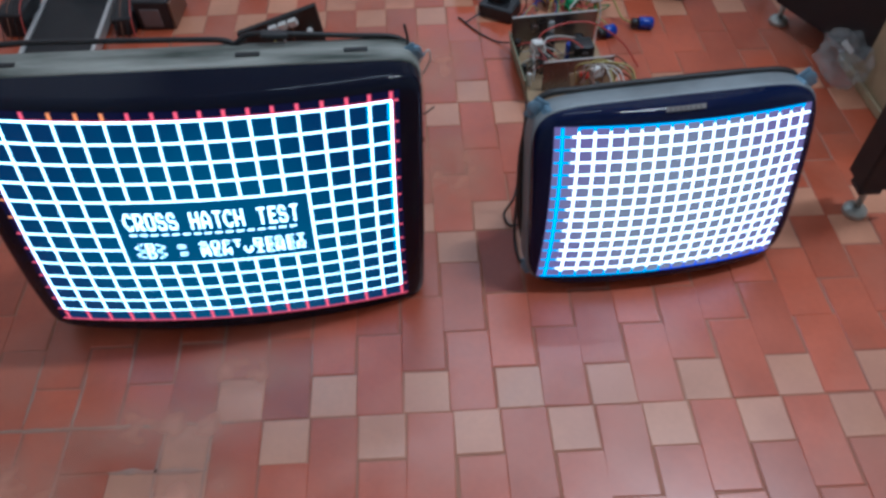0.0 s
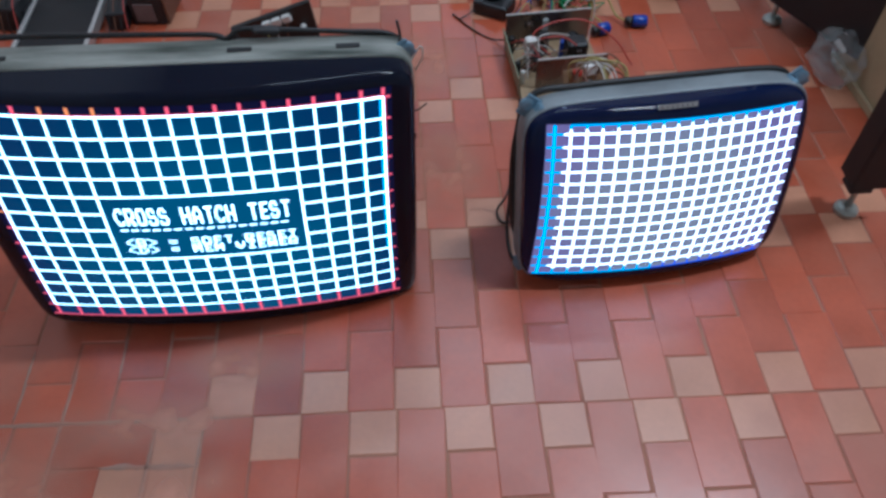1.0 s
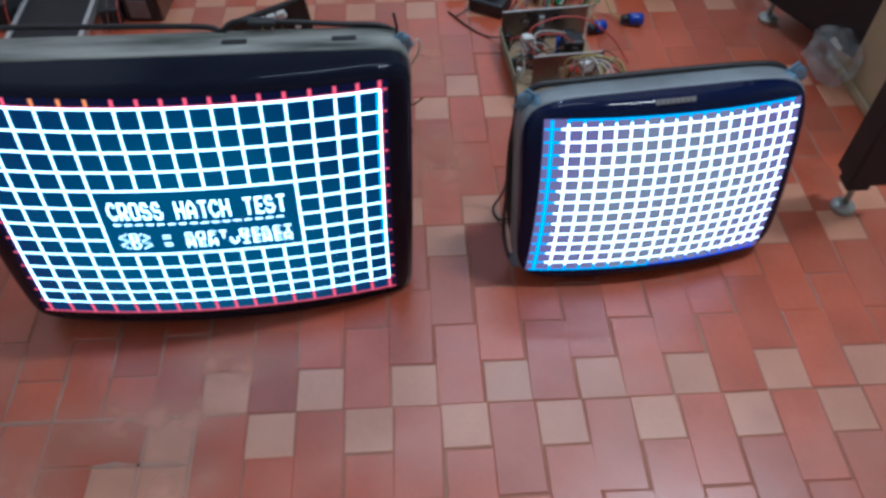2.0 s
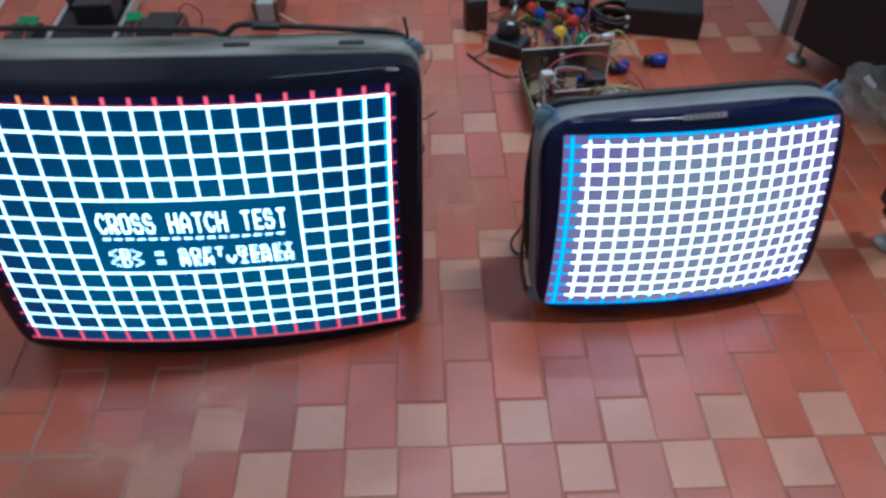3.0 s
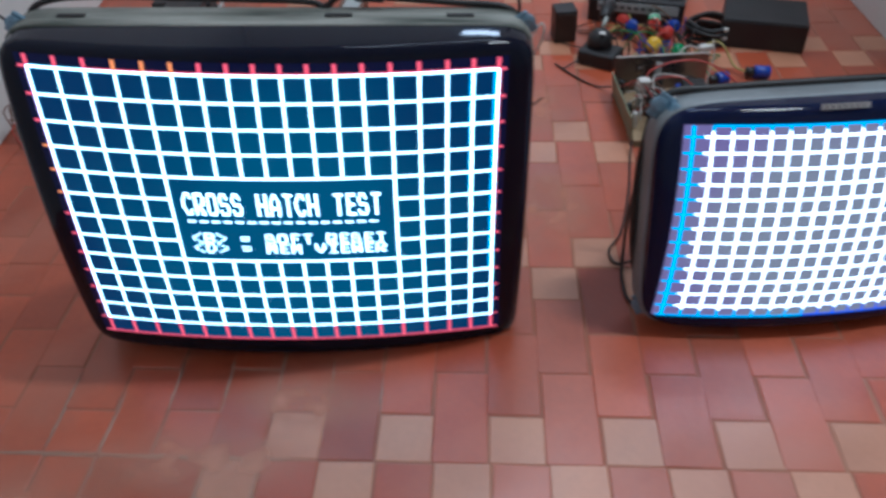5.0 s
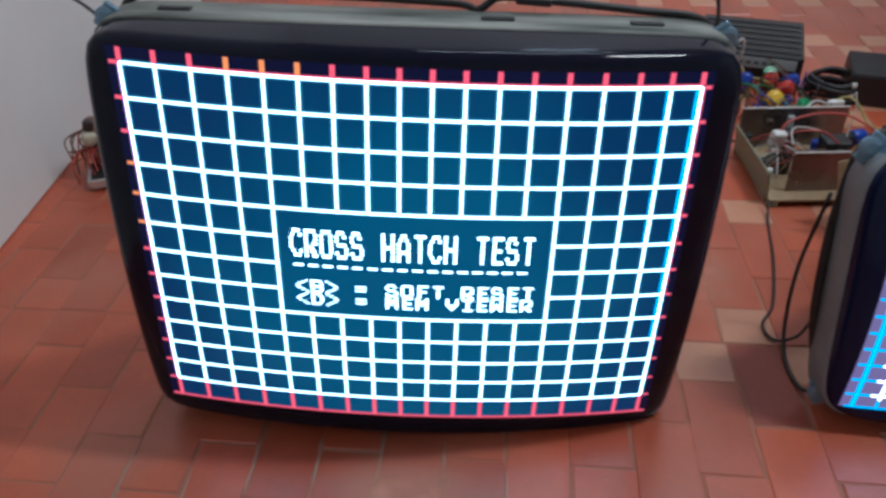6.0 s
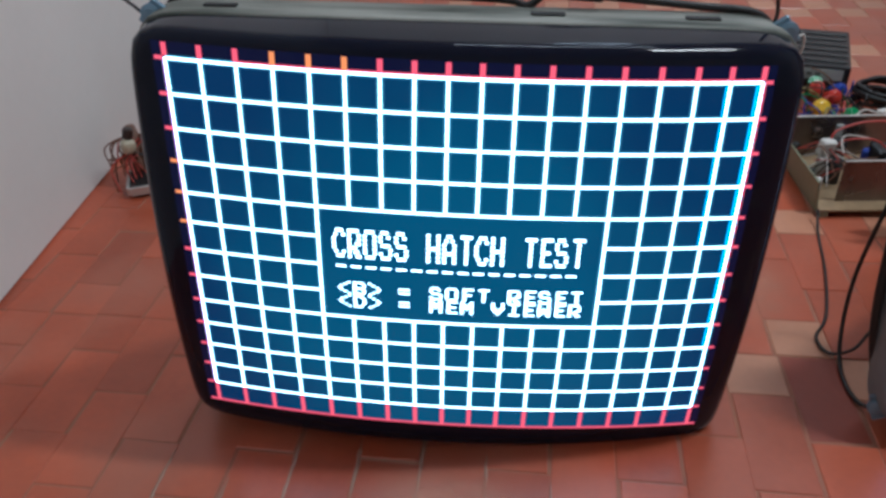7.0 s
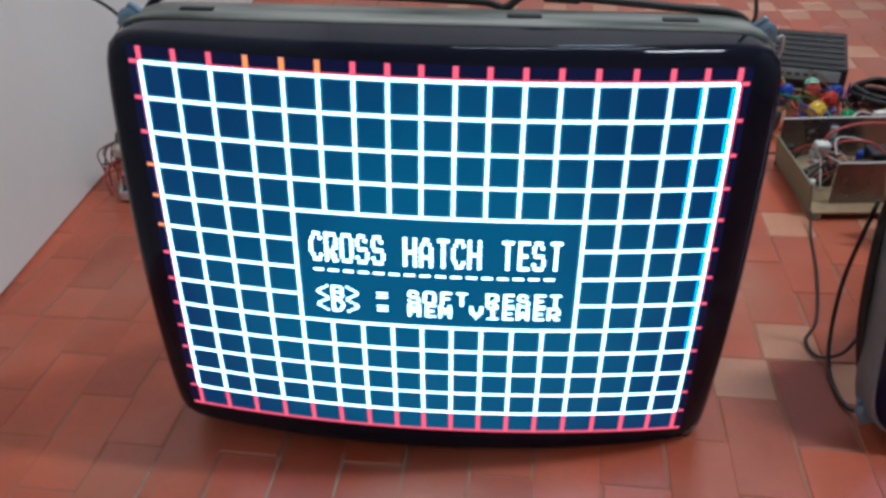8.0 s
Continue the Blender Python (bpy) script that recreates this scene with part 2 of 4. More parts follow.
def box(size, m=None, bevel=0.0, segments=2):
    return add_box(bmesh.new(), size, m, bevel, segments)


def add_lathe(bm, profile, m=None, steps=24):
    """Turns (radius, height) pairs round z."""
    m = m or Matrix()
    rings = []
    for r, z in profile:
        rings.append([bm.verts.new(m @ Vector((r * math.cos(a), r * math.sin(a), z))) for a in (2 * math.pi * i / steps for i in range(steps))])
    for a, b in zip(rings, rings[1:]):
        for i in range(steps):
            j = (i + 1) % steps
            bm.faces.new((a[i], a[j], b[j], b[i]))
    bm.faces.new(rings[0][::-1])
    bm.faces.new(rings[-1])
    return bm


def lathe(profile, m=None, steps=24):
    return add_lathe(bmesh.new(), profile, m, steps)


def curve_points(knots, per=8):
    k = [Vector(p) for p in knots]
    k = [2 * k[0] - k[1]] + k + [2 * k[-1] - k[-2]]
    out = []
    for i in range(1, len(k) - 2):
        for s in range(per):
            t = s / per
            a, b, c, d = k[i - 1], k[i], k[i + 1], k[i + 2]
            out.append(0.5 * (2 * b + (c - a) * t + (2 * a - 5 * b + 4 * c - d) * t * t + (3 * b - a - 3 * c + d) * t ** 3))
    out.append(k[-2])
    return out


def add_tube(bm, knots, radius, per=8, sides=8):
    pts = curve_points(knots, per)
    rings = []
    side = None
    for i, p in enumerate(pts):
        way = (pts[min(i + 1, len(pts) - 1)] - pts[max(i - 1, 0)]).normalized()
        if side is None:
            side = way.orthogonal().normalized()
        side = (side - way * side.dot(way)).normalized()
        other = way.cross(side)
        rings.append([bm.verts.new(p + radius * (side * math.cos(a) + other * math.sin(a))) for a in (2 * math.pi * j / sides for j in range(sides))])
    for a, b in zip(rings, rings[1:]):
        for j in range(sides):
            k = (j + 1) % sides
            bm.faces.new((a[j], a[k], b[k], b[j]))
    bm.faces.new(rings[0][::-1])
    bm.faces.new(rings[-1])
    return bm


def tube(knots, radius, per=8, sides=8):
    return add_tube(bmesh.new(), knots, radius, per, sides)


# ---- room ----


def wall(name, size, at, label, turn=0):
    return tagged(part(name, box(size, pose(*at, 0, 0, turn), 0.003, 1), plaster), label, "wall", kind="structure")


wall("wall_west", (0.12, Y1 - Y0 + 0.3, TOP), (-1.012, 0.45, TOP / 2), "white plastered wall meeting the tiled floor", 5.7)
wall("wall_east", (0.12, Y1 - Y0 + 0.3, TOP), (X1 + 0.06, (Y0 + Y1) / 2, TOP / 2), "white plastered wall closing the room")
wall("wall_south", (X1 - X0, 0.12, TOP), ((X0 + X1) / 2, Y0 - 0.06, TOP / 2), "white plastered wall at the end of the room")
north = bmesh.new()
# opening for the added window, which stays out of view
WX0, WX1, WZ0, WZ1 = 0.0, 0.5, 1.92, 2.24
for x0, x1, z0, z1 in ((X0, WX0, 0, TOP), (WX1, X1, 0, TOP), (WX0, WX1, 0, WZ0), (WX0, WX1, WZ1, TOP)):
    add_box(north, (x1 - x0, 0.12, z1 - z0), pose((x0 + x1) / 2, Y1 + 0.06, (z0 + z1) / 2))
tagged(part("wall_north", north, plaster), "white plastered wall with an added window opening", "wall", kind="structure")
win = thing("added_window", pose((WX0 + WX1) / 2, Y1 + 0.06, WZ0), "added white framed window, unseen, with two clear panes", "window", kind="structure")
fr = bmesh.new()
for x in (-0.235, 0.0, 0.235):
    add_box(fr, (0.03, 0.06, 0.32), pose(x, 0, 0.16), 0.004, 1)
for z in (0.015, 0.305):
    add_box(fr, (0.44, 0.055, 0.03), pose(0, 0, z), 0.004, 1)
part("window_frame", fr, white_laminate, win)
for x in (-0.1175, 0.1175):
    p = part("pane", box((0.205, 0.005, 0.26), pose(x, 0, 0.16)), pane_glass, win)
    p.visible_shadow = False
tagged(part("ceiling", box((X1 - X0 + 0.24, Y1 - Y0 + 0.24, 0.1), pose((X0 + X1) / 2, (Y0 + Y1) / 2, TOP + 0.05)), ceiling_paint), "plain off-white painted ceiling", "ceiling", kind="structure")
# the second batten is added to go with the fill light
for lx, ly, half in ((1.25, 0.42, 0.3), (0.25, 1.7, 0.58)):
    fixture = thing("ceiling_lamp", pose(lx, ly, TOP), "unseen white fluorescent batten lamp on the ceiling", "lamp", "ceiling lamps")
    part("housing", box((2 * half + 0.1, 0.09, 0.035), pose(0, 0, -0.0175), 0.006), white_laminate, fixture)
    part("fluorescent_tube", lathe([(0.008, -half), (0.013, 0.01 - half), (0.013, half - 0.01), (0.008, half)], pose(0, 0, -0.048, 0, 90, 0)), tube_glow, fixture, smooth=True)

# ---- picture tubes ----


def picture_tube(name, centre, across, upward, label, a, b, power, dv, radius, pic, skirt, band, glass, band_mat, depth, taper=0.0):
    """A bare picture tube: half width a, half height b of the faceplate, picture size pic, its centre lifted dv over the picture's, taper its narrowing upwards."""
    x = Vector(across).normalized()
    up = Vector(upward)
    up = (up - x * up.dot(x)).normalized()
    z = x.cross(up)
    m = Matrix((x, up, z)).transposed().to_4x4()
    m.translation = Vector(centre) + up * (dv - b)
    root = thing(name, m, label, "picture tube", "picture tubes on the floor")
    half2 = (pic[0] ** 2 + pic[1] ** 2) / 4
    y0 = b - dv

    def swell(px, py):
        return (half2 - px * px - (py - y0) ** 2) / (2 * radius)

    def rim(angle, grow=0.0):
        c, s = math.cos(angle), math.sin(angle)
        r = (abs(c / (a + grow)) ** power + abs(s / (b + grow)) ** power) ** (-1 / power)
        return r * c, r * s

    steps = 192

    def ring_at(bm, scale, grow, back, flat=None):
        out = []
        for i in range(steps):
            px, py = rim(2 * math.pi * (i + 0.5) / steps, grow)
            px, py = px * scale * (1 - taper * py / b), py * scale + b
            pz = swell(px, py) - back if flat is None else flat
            out.append(bm.verts.new((px, py, pz)))
        return out

    def skin(bm, rings, close=False):
        for p, q in zip(rings, rings[1:]):
            for i in range(steps):
                j = (i + 1) % steps
                bm.faces.new((p[i], p[j], q[j], q[i]))
        if close:
            bm.faces.new(rings[-1])

    edge = min(swell(*(lambda q: (q[0], q[1] + b))(rim(2 * math.pi * i / steps))) for i in range(steps))
    back1 = edge - skirt
    # faceplate: domed front, rounded edge and skirt
    bm = bmesh.new()
    mid = bm.verts.new((0, b, swell(0, b)))
    rings = [ring_at(bm, s, 0, 0) for s in (0.12, 0.3, 0.5, 0.7, 0.85, 0.93)]
    for i in range(steps):
        bm.faces.new((mid, rings[0][i], rings[0][(i + 1) % steps]))
    rr = 0.013
    for k in range(1, 8):
        t = k / 7 * math.pi / 2
        rings.append(ring_at(bm, 1.0, -rr + rr * math.sin(t), rr * (1 - math.cos(t))))
    rings.append(ring_at(bm, 1.0, 0.001, 0, back1))
    skin(bm, rings)
    part("faceplate", bm, glass, root, smooth=True)
    # steel tension band
    bm = bmesh.new()
    skin(bm, [ring_at(bm, 1, g, 0, f) for g, f in ((-0.002, back1 + 0.004), (0.002, back1 + 0.004), (0.003, back1), (0.003, back1 - band), (0.001, back1 - band - 0.003), (-0.012, back1 - band - 0.003))])
    part("tension_band", bm, band_mat, root, "dirty grey steel band", smooth=True)
    # funnel, neck, deflection yoke
    bm = bmesh.new()
    f0 = back1 - band + 0.006
    rings = []
    for k in range(0, 13):
        t = k / 12
        s = (1 - t) ** 1.3 * (1 - 0.10) + 0.10 if k else 0.985
        p2 = power * (1 - t) + 2.2 * t
        ring = []
        for i in range(steps):
            an = 2 * math.pi * (i + 0.5) / steps
            c, sn = math.cos(an), math.sin(an)
            aa, bb = (a - 0.004) * (1 - t) + 0.2 * t * 1.15, (b - 0.004) * (1 - t) + 0.2 * t * 1.15
            r = (abs(c / aa) ** p2 + abs(sn / bb) ** p2) ** (-1 / p2) * s
            ring.append(bm.verts.new((r * c, r * sn + b, f0 - depth * 0.62 * t ** 0.9)))
        rings.append(ring)
    skin(bm, rings, True)
    part("funnel", bm, aquadag, root, smooth=True)
    zf = f0 - depth * 0.62
    part("neck", lathe([(0.016, 0.02), (0.0145, -0.02), (0.0145, -depth * 0.36), (0.008, -depth * 0.38)], pose(0, b, zf)), clear_grey, root, smooth=True)
    part("deflection_yoke", lathe([(0.055, 0.05), (0.062, 0.04), (0.05, 0.02), (0.036, -0.03), (0.04, -0.04), (0.02, -0.045)], pose(0, b, zf)), copper, root, smooth=True)
    # corner lugs
    for sx in (-1, 1):
        for sy in (-1, 1):
            an = math.atan2(sy * b, sx * a)
            px, py = rim(an, 0.003)
            bm = bmesh.new()
            lean = math.degrees(an) if sy > 0 else math.degrees(math.atan2(sy * b * 0.35, sx * a))
            base = pose(px * 0.985, py * (0.985 if sy > 0 else 0.91) + b, back1 - band * 0.55, 0, 0, lean)
            fit_size = 0.8 if a > 0.25 else 1.0
            base = base @ Matrix.Diagonal((fit_size, fit_size, 1, 1)) @ pose(-0.008 if a > 0.25 else 0, 0, 0)
            add_box(bm, (0.036, 0.034, 0.004), base @ pose(0.002, 0, 0), 0.0018, 1)
            add_box(bm, (0.018, 0.030, 0.022), base @ pose(-0.006, 0, 0.010), 0.005, 2)
            add_lathe(bm, [(0.009, -0.004), (0.011, -0.003), (0.011, 0.003), (0.006, 0.0045)], base @ pose(0.012, 0, 0.001), 14)
            part("lug", bm, lug_steel, root, "pressed steel mounting lug")
    return root, swell, y0, b, back1


def strip(bm, swell, y0, u0, v0, u1, v1, width, lift=0.0012, warp=None):
    """A line of light on the face from (u0, v0) to (u1, v1), measured from the picture's middle."""
    n = max(1, int(math.hypot(u1 - u0, v1 - v0) / 0.012))
    d = Vector((u1 - u0, v1 - v0)).normalized()
    s = Vector((-d.y, d.x)) * width / 2
    last = None
    for i in range(n + 1):
        t = i / n
        u, v = u0 + (u1 - u0) * t, v0 + (v1 - v0) * t
        pair = []
        for k in (-1, 1):
            p, q = u + k * s.x, v + k * s.y
            if warp:
                p, q = warp(p, q)
            pair.append(bm.verts.new((p, q + y0, swell(p, q + y0) + lift)))
        if last:
            bm.faces.new((last[0], pair[0], pair[1], last[1]))
        last = pair


def raster(swell, y0, u0, v0, u1, v1, lift=0.0006, n=28, warp=None):
    bm = bmesh.new()
    g = []
    for j in range(n + 1):
        g.append([])
        for i in range(n + 1):
            u, v = u0 + (u1 - u0) * i / n, v0 + (v1 - v0) * j / n
            if warp:
                u, v = warp(u, v)
            g[j].append(bm.verts.new((u, v + y0, swell(u, v + y0) + lift)))
    for j in range(n):
        for i in range(n):
            bm.faces.new((g[j][i], g[j][i + 1], g[j + 1][i + 1], g[j + 1][i]))
    return bm


GLYPHS = {
    "C": "..####. .##..## ##..... ##..... ##..... .##..## ..####.",
    "R": "######. ##...## ##...## ##..### #####.. ##.###. ##..###",
    "O": ".#####. ##...## ##...## ##...## ##...## ##...## .#####.",
    "S": ".####.. ##..##. ##..... .#####. .....## ##...## .#####.",
    "H": "##...## ##...## ##...## ####### ##...## ##...## ##...##",
    "A": "..###.. .##.##. ##...## ##...## ####### ##...## ##...##",
    "T": ".###### ...##.. ...##.. ...##.. ...##.. ...##.. ...##..",
    "E": ".###### .##.... .##.... .#####. .##.... .##.... .######",
    "B": "######. ##...## ##...## ######. ##...## ##...## ######.",
    "D": "#####.. ##..##. ##...## ##...## ##...## ##..##. #####..",
    "F": ".###### .##.... .##.... .#####. .##.... .##.... .##....",
    "M": "##...## ###.### ####### ####### ##.#.## ##...## ##...##",
    "V": "##...## ##...## ##...## ###.### .#####. ..###.. ...#...",
    "I": ".###### ...##.. ...##.. ...##.. ...##.. ...##.. .######",
    "W": "##...## ##...## ##.#.## ####### ####### ###.### ##...##",
    "<": ".....## ...##.. .##.... ##..... .##.... ...##.. .....##",
    ">": "##..... ..##... ....##. .....## ....##. ..##... ##.....",
    "=": "....... ....... ######. ....... ######. ....... .......",
}


def lettering(body, swell, y0, u0, v0, cell, high, lift=0.0013):
    """A word of the set's own dot-matrix letters, each run of lit dots one bar, from its lower left corner."""
    bm = bmesh.new()
    for k, ch in enumerate(body):
        for r, dots in enumerate(GLYPHS[ch].split()):
            for c0, runs in ((c, len(dots[c:]) - len(dots[c:].lstrip("#"))) for c in range(7) if dots[c] == "#" and (c == 0 or dots[c - 1] == ".")):
                ua, ub = u0 + cell * (k + (c0 + 0.20) / 8), u0 + cell * (k + (c0 + runs - 0.20) / 8)
                va, vb = v0 + high * (6 - r + 0.20) / 7, v0 + high * (7 - r - 0.20) / 7
                quad = []
                for u, v in ((ua, va), (ub, va), (ub, vb), (ua, vb)):
                    u, v = skew(u, v)
                    quad.append(bm.verts.new((u, v + y0, swell(u, v + y0) + lift + r * 0.00003)))
                bm.faces.new(quad)
    return bm


# the large tube and its test picture
PW, PH = 0.497, 0.385
BIG_C, BIG_X, BIG_UP = (-0.2419, 0.1186, 0.2333), (0.9949, 0.0850, -0.0540), (0.0509, 0.0380, 0.9980)
big, swell, y0, bb, bback = picture_tube("large_picture_tube", BIG_C, BIG_X, BIG_UP,
    "large bare picture tube standing on tiles showing a cross hatch test", 0.289, 0.2250, 20, -0.0055, 1.2635, (PW, PH), 0.034, 0.043, black_glass, band_grey, 0.35, 0.018)
COLS = (-0.004, 0.060, 0.124, 0.188, 0.250, 0.310, 0.369, 0.426, 0.4815, 0.537, 0.593, 0.6505, 0.7085, 0.768, 0.829, 0.890, 0.947, 1.0025)
col = [PW * (f - 0.5) for f in COLS]
row = [PH * (0.5 - j / 13) for j in range(14)]


def line(name, tube_ob, mat, face, u0, v0, u1, v1, width, lift=0.0012, label=""):
    bm = bmesh.new()
    strip(bm, face[0], face[1], u0, v0, u1, v1, width, lift, face[2])
    return part(name, bm, mat, tube_ob, label)


def skew(u, v):
    """The set's crooked deflection: the picture hangs to one side, widens downwards and bows at its edges."""
    u, v = u * 0.979, v * 1.0077
    low = 0.5 - v / PH
    bow, sag = 1 - (2 * v / PH) ** 2, 1 - (2 * u / PW) ** 2
    return (u * (1 + 0.048 * low) + 0.0055 * bow * (max(0, -u) / 0.25) ** 2 - 0.0033 * bow * (max(0, u) / 0.25) ** 2 - 0.001,
            v - 0.0105 * u + (0.0073 * low + 0.0011 * (1 - low)) * sag)


face = (swell, y0, skew)
part("raster_border", raster(swell, y0, col[0] - 0.012, row[13] - 0.002, col[17] + 0.011, row[0] + 0.013, 0.0004, 28, skew), raster_navy, big, "dark navy outer border of the picture")
part("raster", raster(swell, y0, col[0], row[13], col[17], row[0], 0.0008, 28, skew), raster_teal, big, "dim teal glow of the lit screen")
LW = 0.0021
for i, u in enumerate(col):
    for j0, j1 in (((0, 4), (8, 12)) if 4 < i < 13 else ((0, 12),)):
        line("grid_line", big, beam_white, face, u, row[j0], u, row[j1], LW)
    line("border_tick", big, beam_orange if i in (3, 4, 5) else beam_red, face, u, row[0] + 0.0018, u, row[0] + 0.0125, 0.0046)
    line("border_tick", big, beam_red, face, u, row[12] - 0.0018, u, row[13], 0.0040)
for j in range(14):
    if j < 13:
        for i0, i1 in (((0, 4), (13, 17)) if 4 < j < 8 else ((0, 17),)):
            line("grid_line", big, beam_white, face, col[i0], row[j], col[i1], row[j], 0.0019, 0.0014)
    line("border_tick", big, beam_orange if j in (3, 4, 5) else beam_red, face, col[0] - 0.010, row[j], col[0] - 0.0022, row[j], 0.0032)
    line("border_tick", big, beam_red, face, col[17] + 0.0022, row[j], col[17] + 0.009, row[j], 0.0030)
line("border_line", big, beam_red, face, col[0] - 0.010, row[13], col[17] + 0.009, row[13], 0.0030, 0.0014, "red lower border line")
line("border_line", big, beam_red, face, col[17] + 0.0026, row[0], col[17] + 0.0024, row[7], 0.0016, 0.001)
line("colour_fringe", big, beam_red, face, col[2], row[0] + 0.0019, col[17], row[0] + 0.0019, 0.0018, 0.0011, "red fringe over the top grid line")
line("colour_fringe", big, beam_pink, face, col[0] - 0.0016, row[0], col[0] - 0.0016, row[12], 0.0022, 0.0011, "pink fringe of the first column")
line("colour_fringe", big, beam_cyan, face, col[17] - 0.0034, row[0] - 0.002, col[17] - 0.003, row[9], 0.0034, 0.001, "cyan fringe of the last column")
line("colour_fringe", big, beam_cyan, face, col[16] - 0.003, row[0] - 0.002, col[16] - 0.0026, row[5], 0.002, 0.001)
for i, u in enumerate(col):
    for j0, j1 in (((0, 4), (8, 12)) if 4 < i < 13 else ((0, 12),)):
        line("line_glow", big, beam_halo, face, u, row[j0], u, row[j1], 0.0060, 0.0010)
for j in range(13):
    for i0, i1 in (((0, 4), (13, 17)) if 4 < j < 8 else ((0, 17),)):
        line("line_glow", big, beam_halo, face, col[i0], row[j], col[i1], row[j], 0.0050, 0.00105)
bx0, bx1, by0, by1 = col[4], col[13], row[8], row[4]
bw, bh = bx1 - bx0, by1 - by0
CELL = bw * 0.0556
for words, fy0, fy1, left in ((((0, "CROSS"), (6, "HATCH"), (12, "TEST")), 0.165, 0.425, 0.05), (((0, "<B>"), (4, "="), (6, "SOFT"), (11, "RESET")), 0.645, 0.768, 0.062), (((0, "<D>"), (4, "="), (6, "MEM"), (10, "VIEWER")), 0.772, 0.895, 0.062)):
    for k, word in words:
        part("screen_text", lettering(word, swell, y0, bx0 + left * bw + k * CELL, by1 - fy1 * bh, CELL, (fy1 - fy0) * bh), beam_white, big, "white lettering reading " + word.strip("<>").lower() if word != "=" else "white equals sign")
for k in range(16):
    f = 0.06 + 0.87 * k / 16
    line("dash", big, beam_white, face, bx0 + f * bw, by1 - 0.502 * bh, bx0 + (f + 0.037) * bw, by1 - 0.502 * bh, 0.0015)

# the small tube
SW, SH = 0.384, 0.271


def barrel(u, v):
    """The small picture leans, widens downwards, crowds to one side and sits to one side of the glass."""
    low = 0.5 - v / SH
    bow = 1 - (2 * v / SH) ** 2
    drift = (0.0065 + 0.0045 * low) * (1 - ((u - 0.004) / 0.181) ** 2)
    return u * (0.988 + 0.0247 * low) - 0.0018 - 0.0112 * low + 0.0026 * bow + drift, v - 0.0137 * u


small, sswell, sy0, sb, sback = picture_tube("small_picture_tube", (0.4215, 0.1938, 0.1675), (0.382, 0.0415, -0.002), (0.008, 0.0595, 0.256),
    "smaller bare picture tube leaning back showing a bright white grid", 0.216, 0.1585, 8, -0.0015, 0.95, (SW, SH), 0.017, 0.034, glow_navy_glass, band_blue_grey, 0.33)
SL, SR, ST, SB = -0.188, 0.2015, 0.1360, -0.1347
part("raster", raster(sswell, sy0, SL, SB, SR, ST, 0.0006, 28, barrel), raster_mauve, small, "mauve glow of the lit screen")
scol = [-0.1772 + 0.02133 * i for i in range(18)]
srow = [0.1215 - 0.01985 * j for j in range(13)]
sface = (sswell, sy0, barrel)
for i, u in enumerate(scol):
    if i:
        line("grid_line", small, beam_violet, sface, u, srow[0] + 0.007, u, srow[12] - 0.006, 0.0025)
        line("border_tick", small, beam_cyan, sface, u, srow[0] + 0.0075, u, ST - 0.001, 0.0030)
        line("border_tick", small, beam_blue if i > 8 else beam_cyan, sface, u, srow[12] - 0.0065, u, SB + 0.001, 0.0026)
    else:
        line("grid_line", small, beam_cyan, sface, u, ST - 0.001, u, SB + 0.001, 0.0042, 0.0012, "cyan first column")
for j in range(13):
    line("grid_line", small, beam_violet, sface, scol[1] - 0.009, srow[j], SR - 0.001, srow[j], 0.0022, 0.0014)
    line("border_tick", small, beam_cyan, sface, SL + 0.001, srow[j], scol[1] - 0.0095, srow[j], 0.0026, 0.0014)
line("border_line", small, beam_cyan, sface, SL + 0.004, SB + 0.001, scol[8], SB + 0.001, 0.0022, 0.0014, "cyan lower edge of the picture")
line("border_line", small, beam_blue, sface, scol[8], SB + 0.001, SR - 0.006, SB + 0.001, 0.0022, 0.0014, "blue lower edge of the picture")
line("border_line", small, beam_cyan, sface, scol[1], ST - 0.001, SR - 0.012, ST - 0.001, 0.0022, 0.0014, "cyan upper edge of the picture")
# maker's sticker on the glass above the picture
lab = raster(sswell, sy0, -0.034, SH / 2 + 0.0165, 0.024, SH / 2 + 0.0235, 0.001, 6)
part("sticker", lab, label_grey, small, "faded grey sticker on the glass")
for k in range(7):
    line("print_bar", small, label_ink, (sswell, sy0, None), -0.029 + k * 0.0073, SH / 2 + 0.0215, -0.0275 + k * 0.0073, SH / 2 + 0.0185, 0.002, 0.0018)

# ---- parts hung on the tubes ----
back = bback - 0.043
part("degauss_cable", tube([(-0.287, 2 * bb - 0.035, back - 0.004), (-0.262, 2 * bb + 0.004, back - 0.004), (-0.20, 2 * bb + 0.013, back - 0.006), (-0.10, 2 * bb + 0.011, back - 0.006), (0.03, 2 * bb + 0.008, back - 0.004), (0.055, 2 * bb + 0.004, back), (0.075, 2 * bb + 0.016, back), (0.12, 2 * bb + 0.014, back), (0.20, 2 * bb + 0.008, back), (0.262, 2 * bb + 0.001, back), (0.287, 2 * bb - 0.035, back)], 0.0036), rubber_black, big, "black cable along the rear rim", smooth=True)
part("cable_sleeve", box((0.034, 0.008, 0.014), pose(0.105, 2 * bb + 0.014, back, 0, 0, -3), 0.003), black_plastic, big, "black sleeve on the cable")
for u in (-0.215, 0.072, 0.205):
    bm = bmesh.new()
    add_box(bm, (0.030, 0.0016, 0.008), pose(u, 2 * bb + 0.0042 - 0.010 * (abs(u) / 0.29) ** 16, bback - 0.018), 0.0007, 1)
    part("band_slot", bm, black_matt, big, "dark slot in the band")
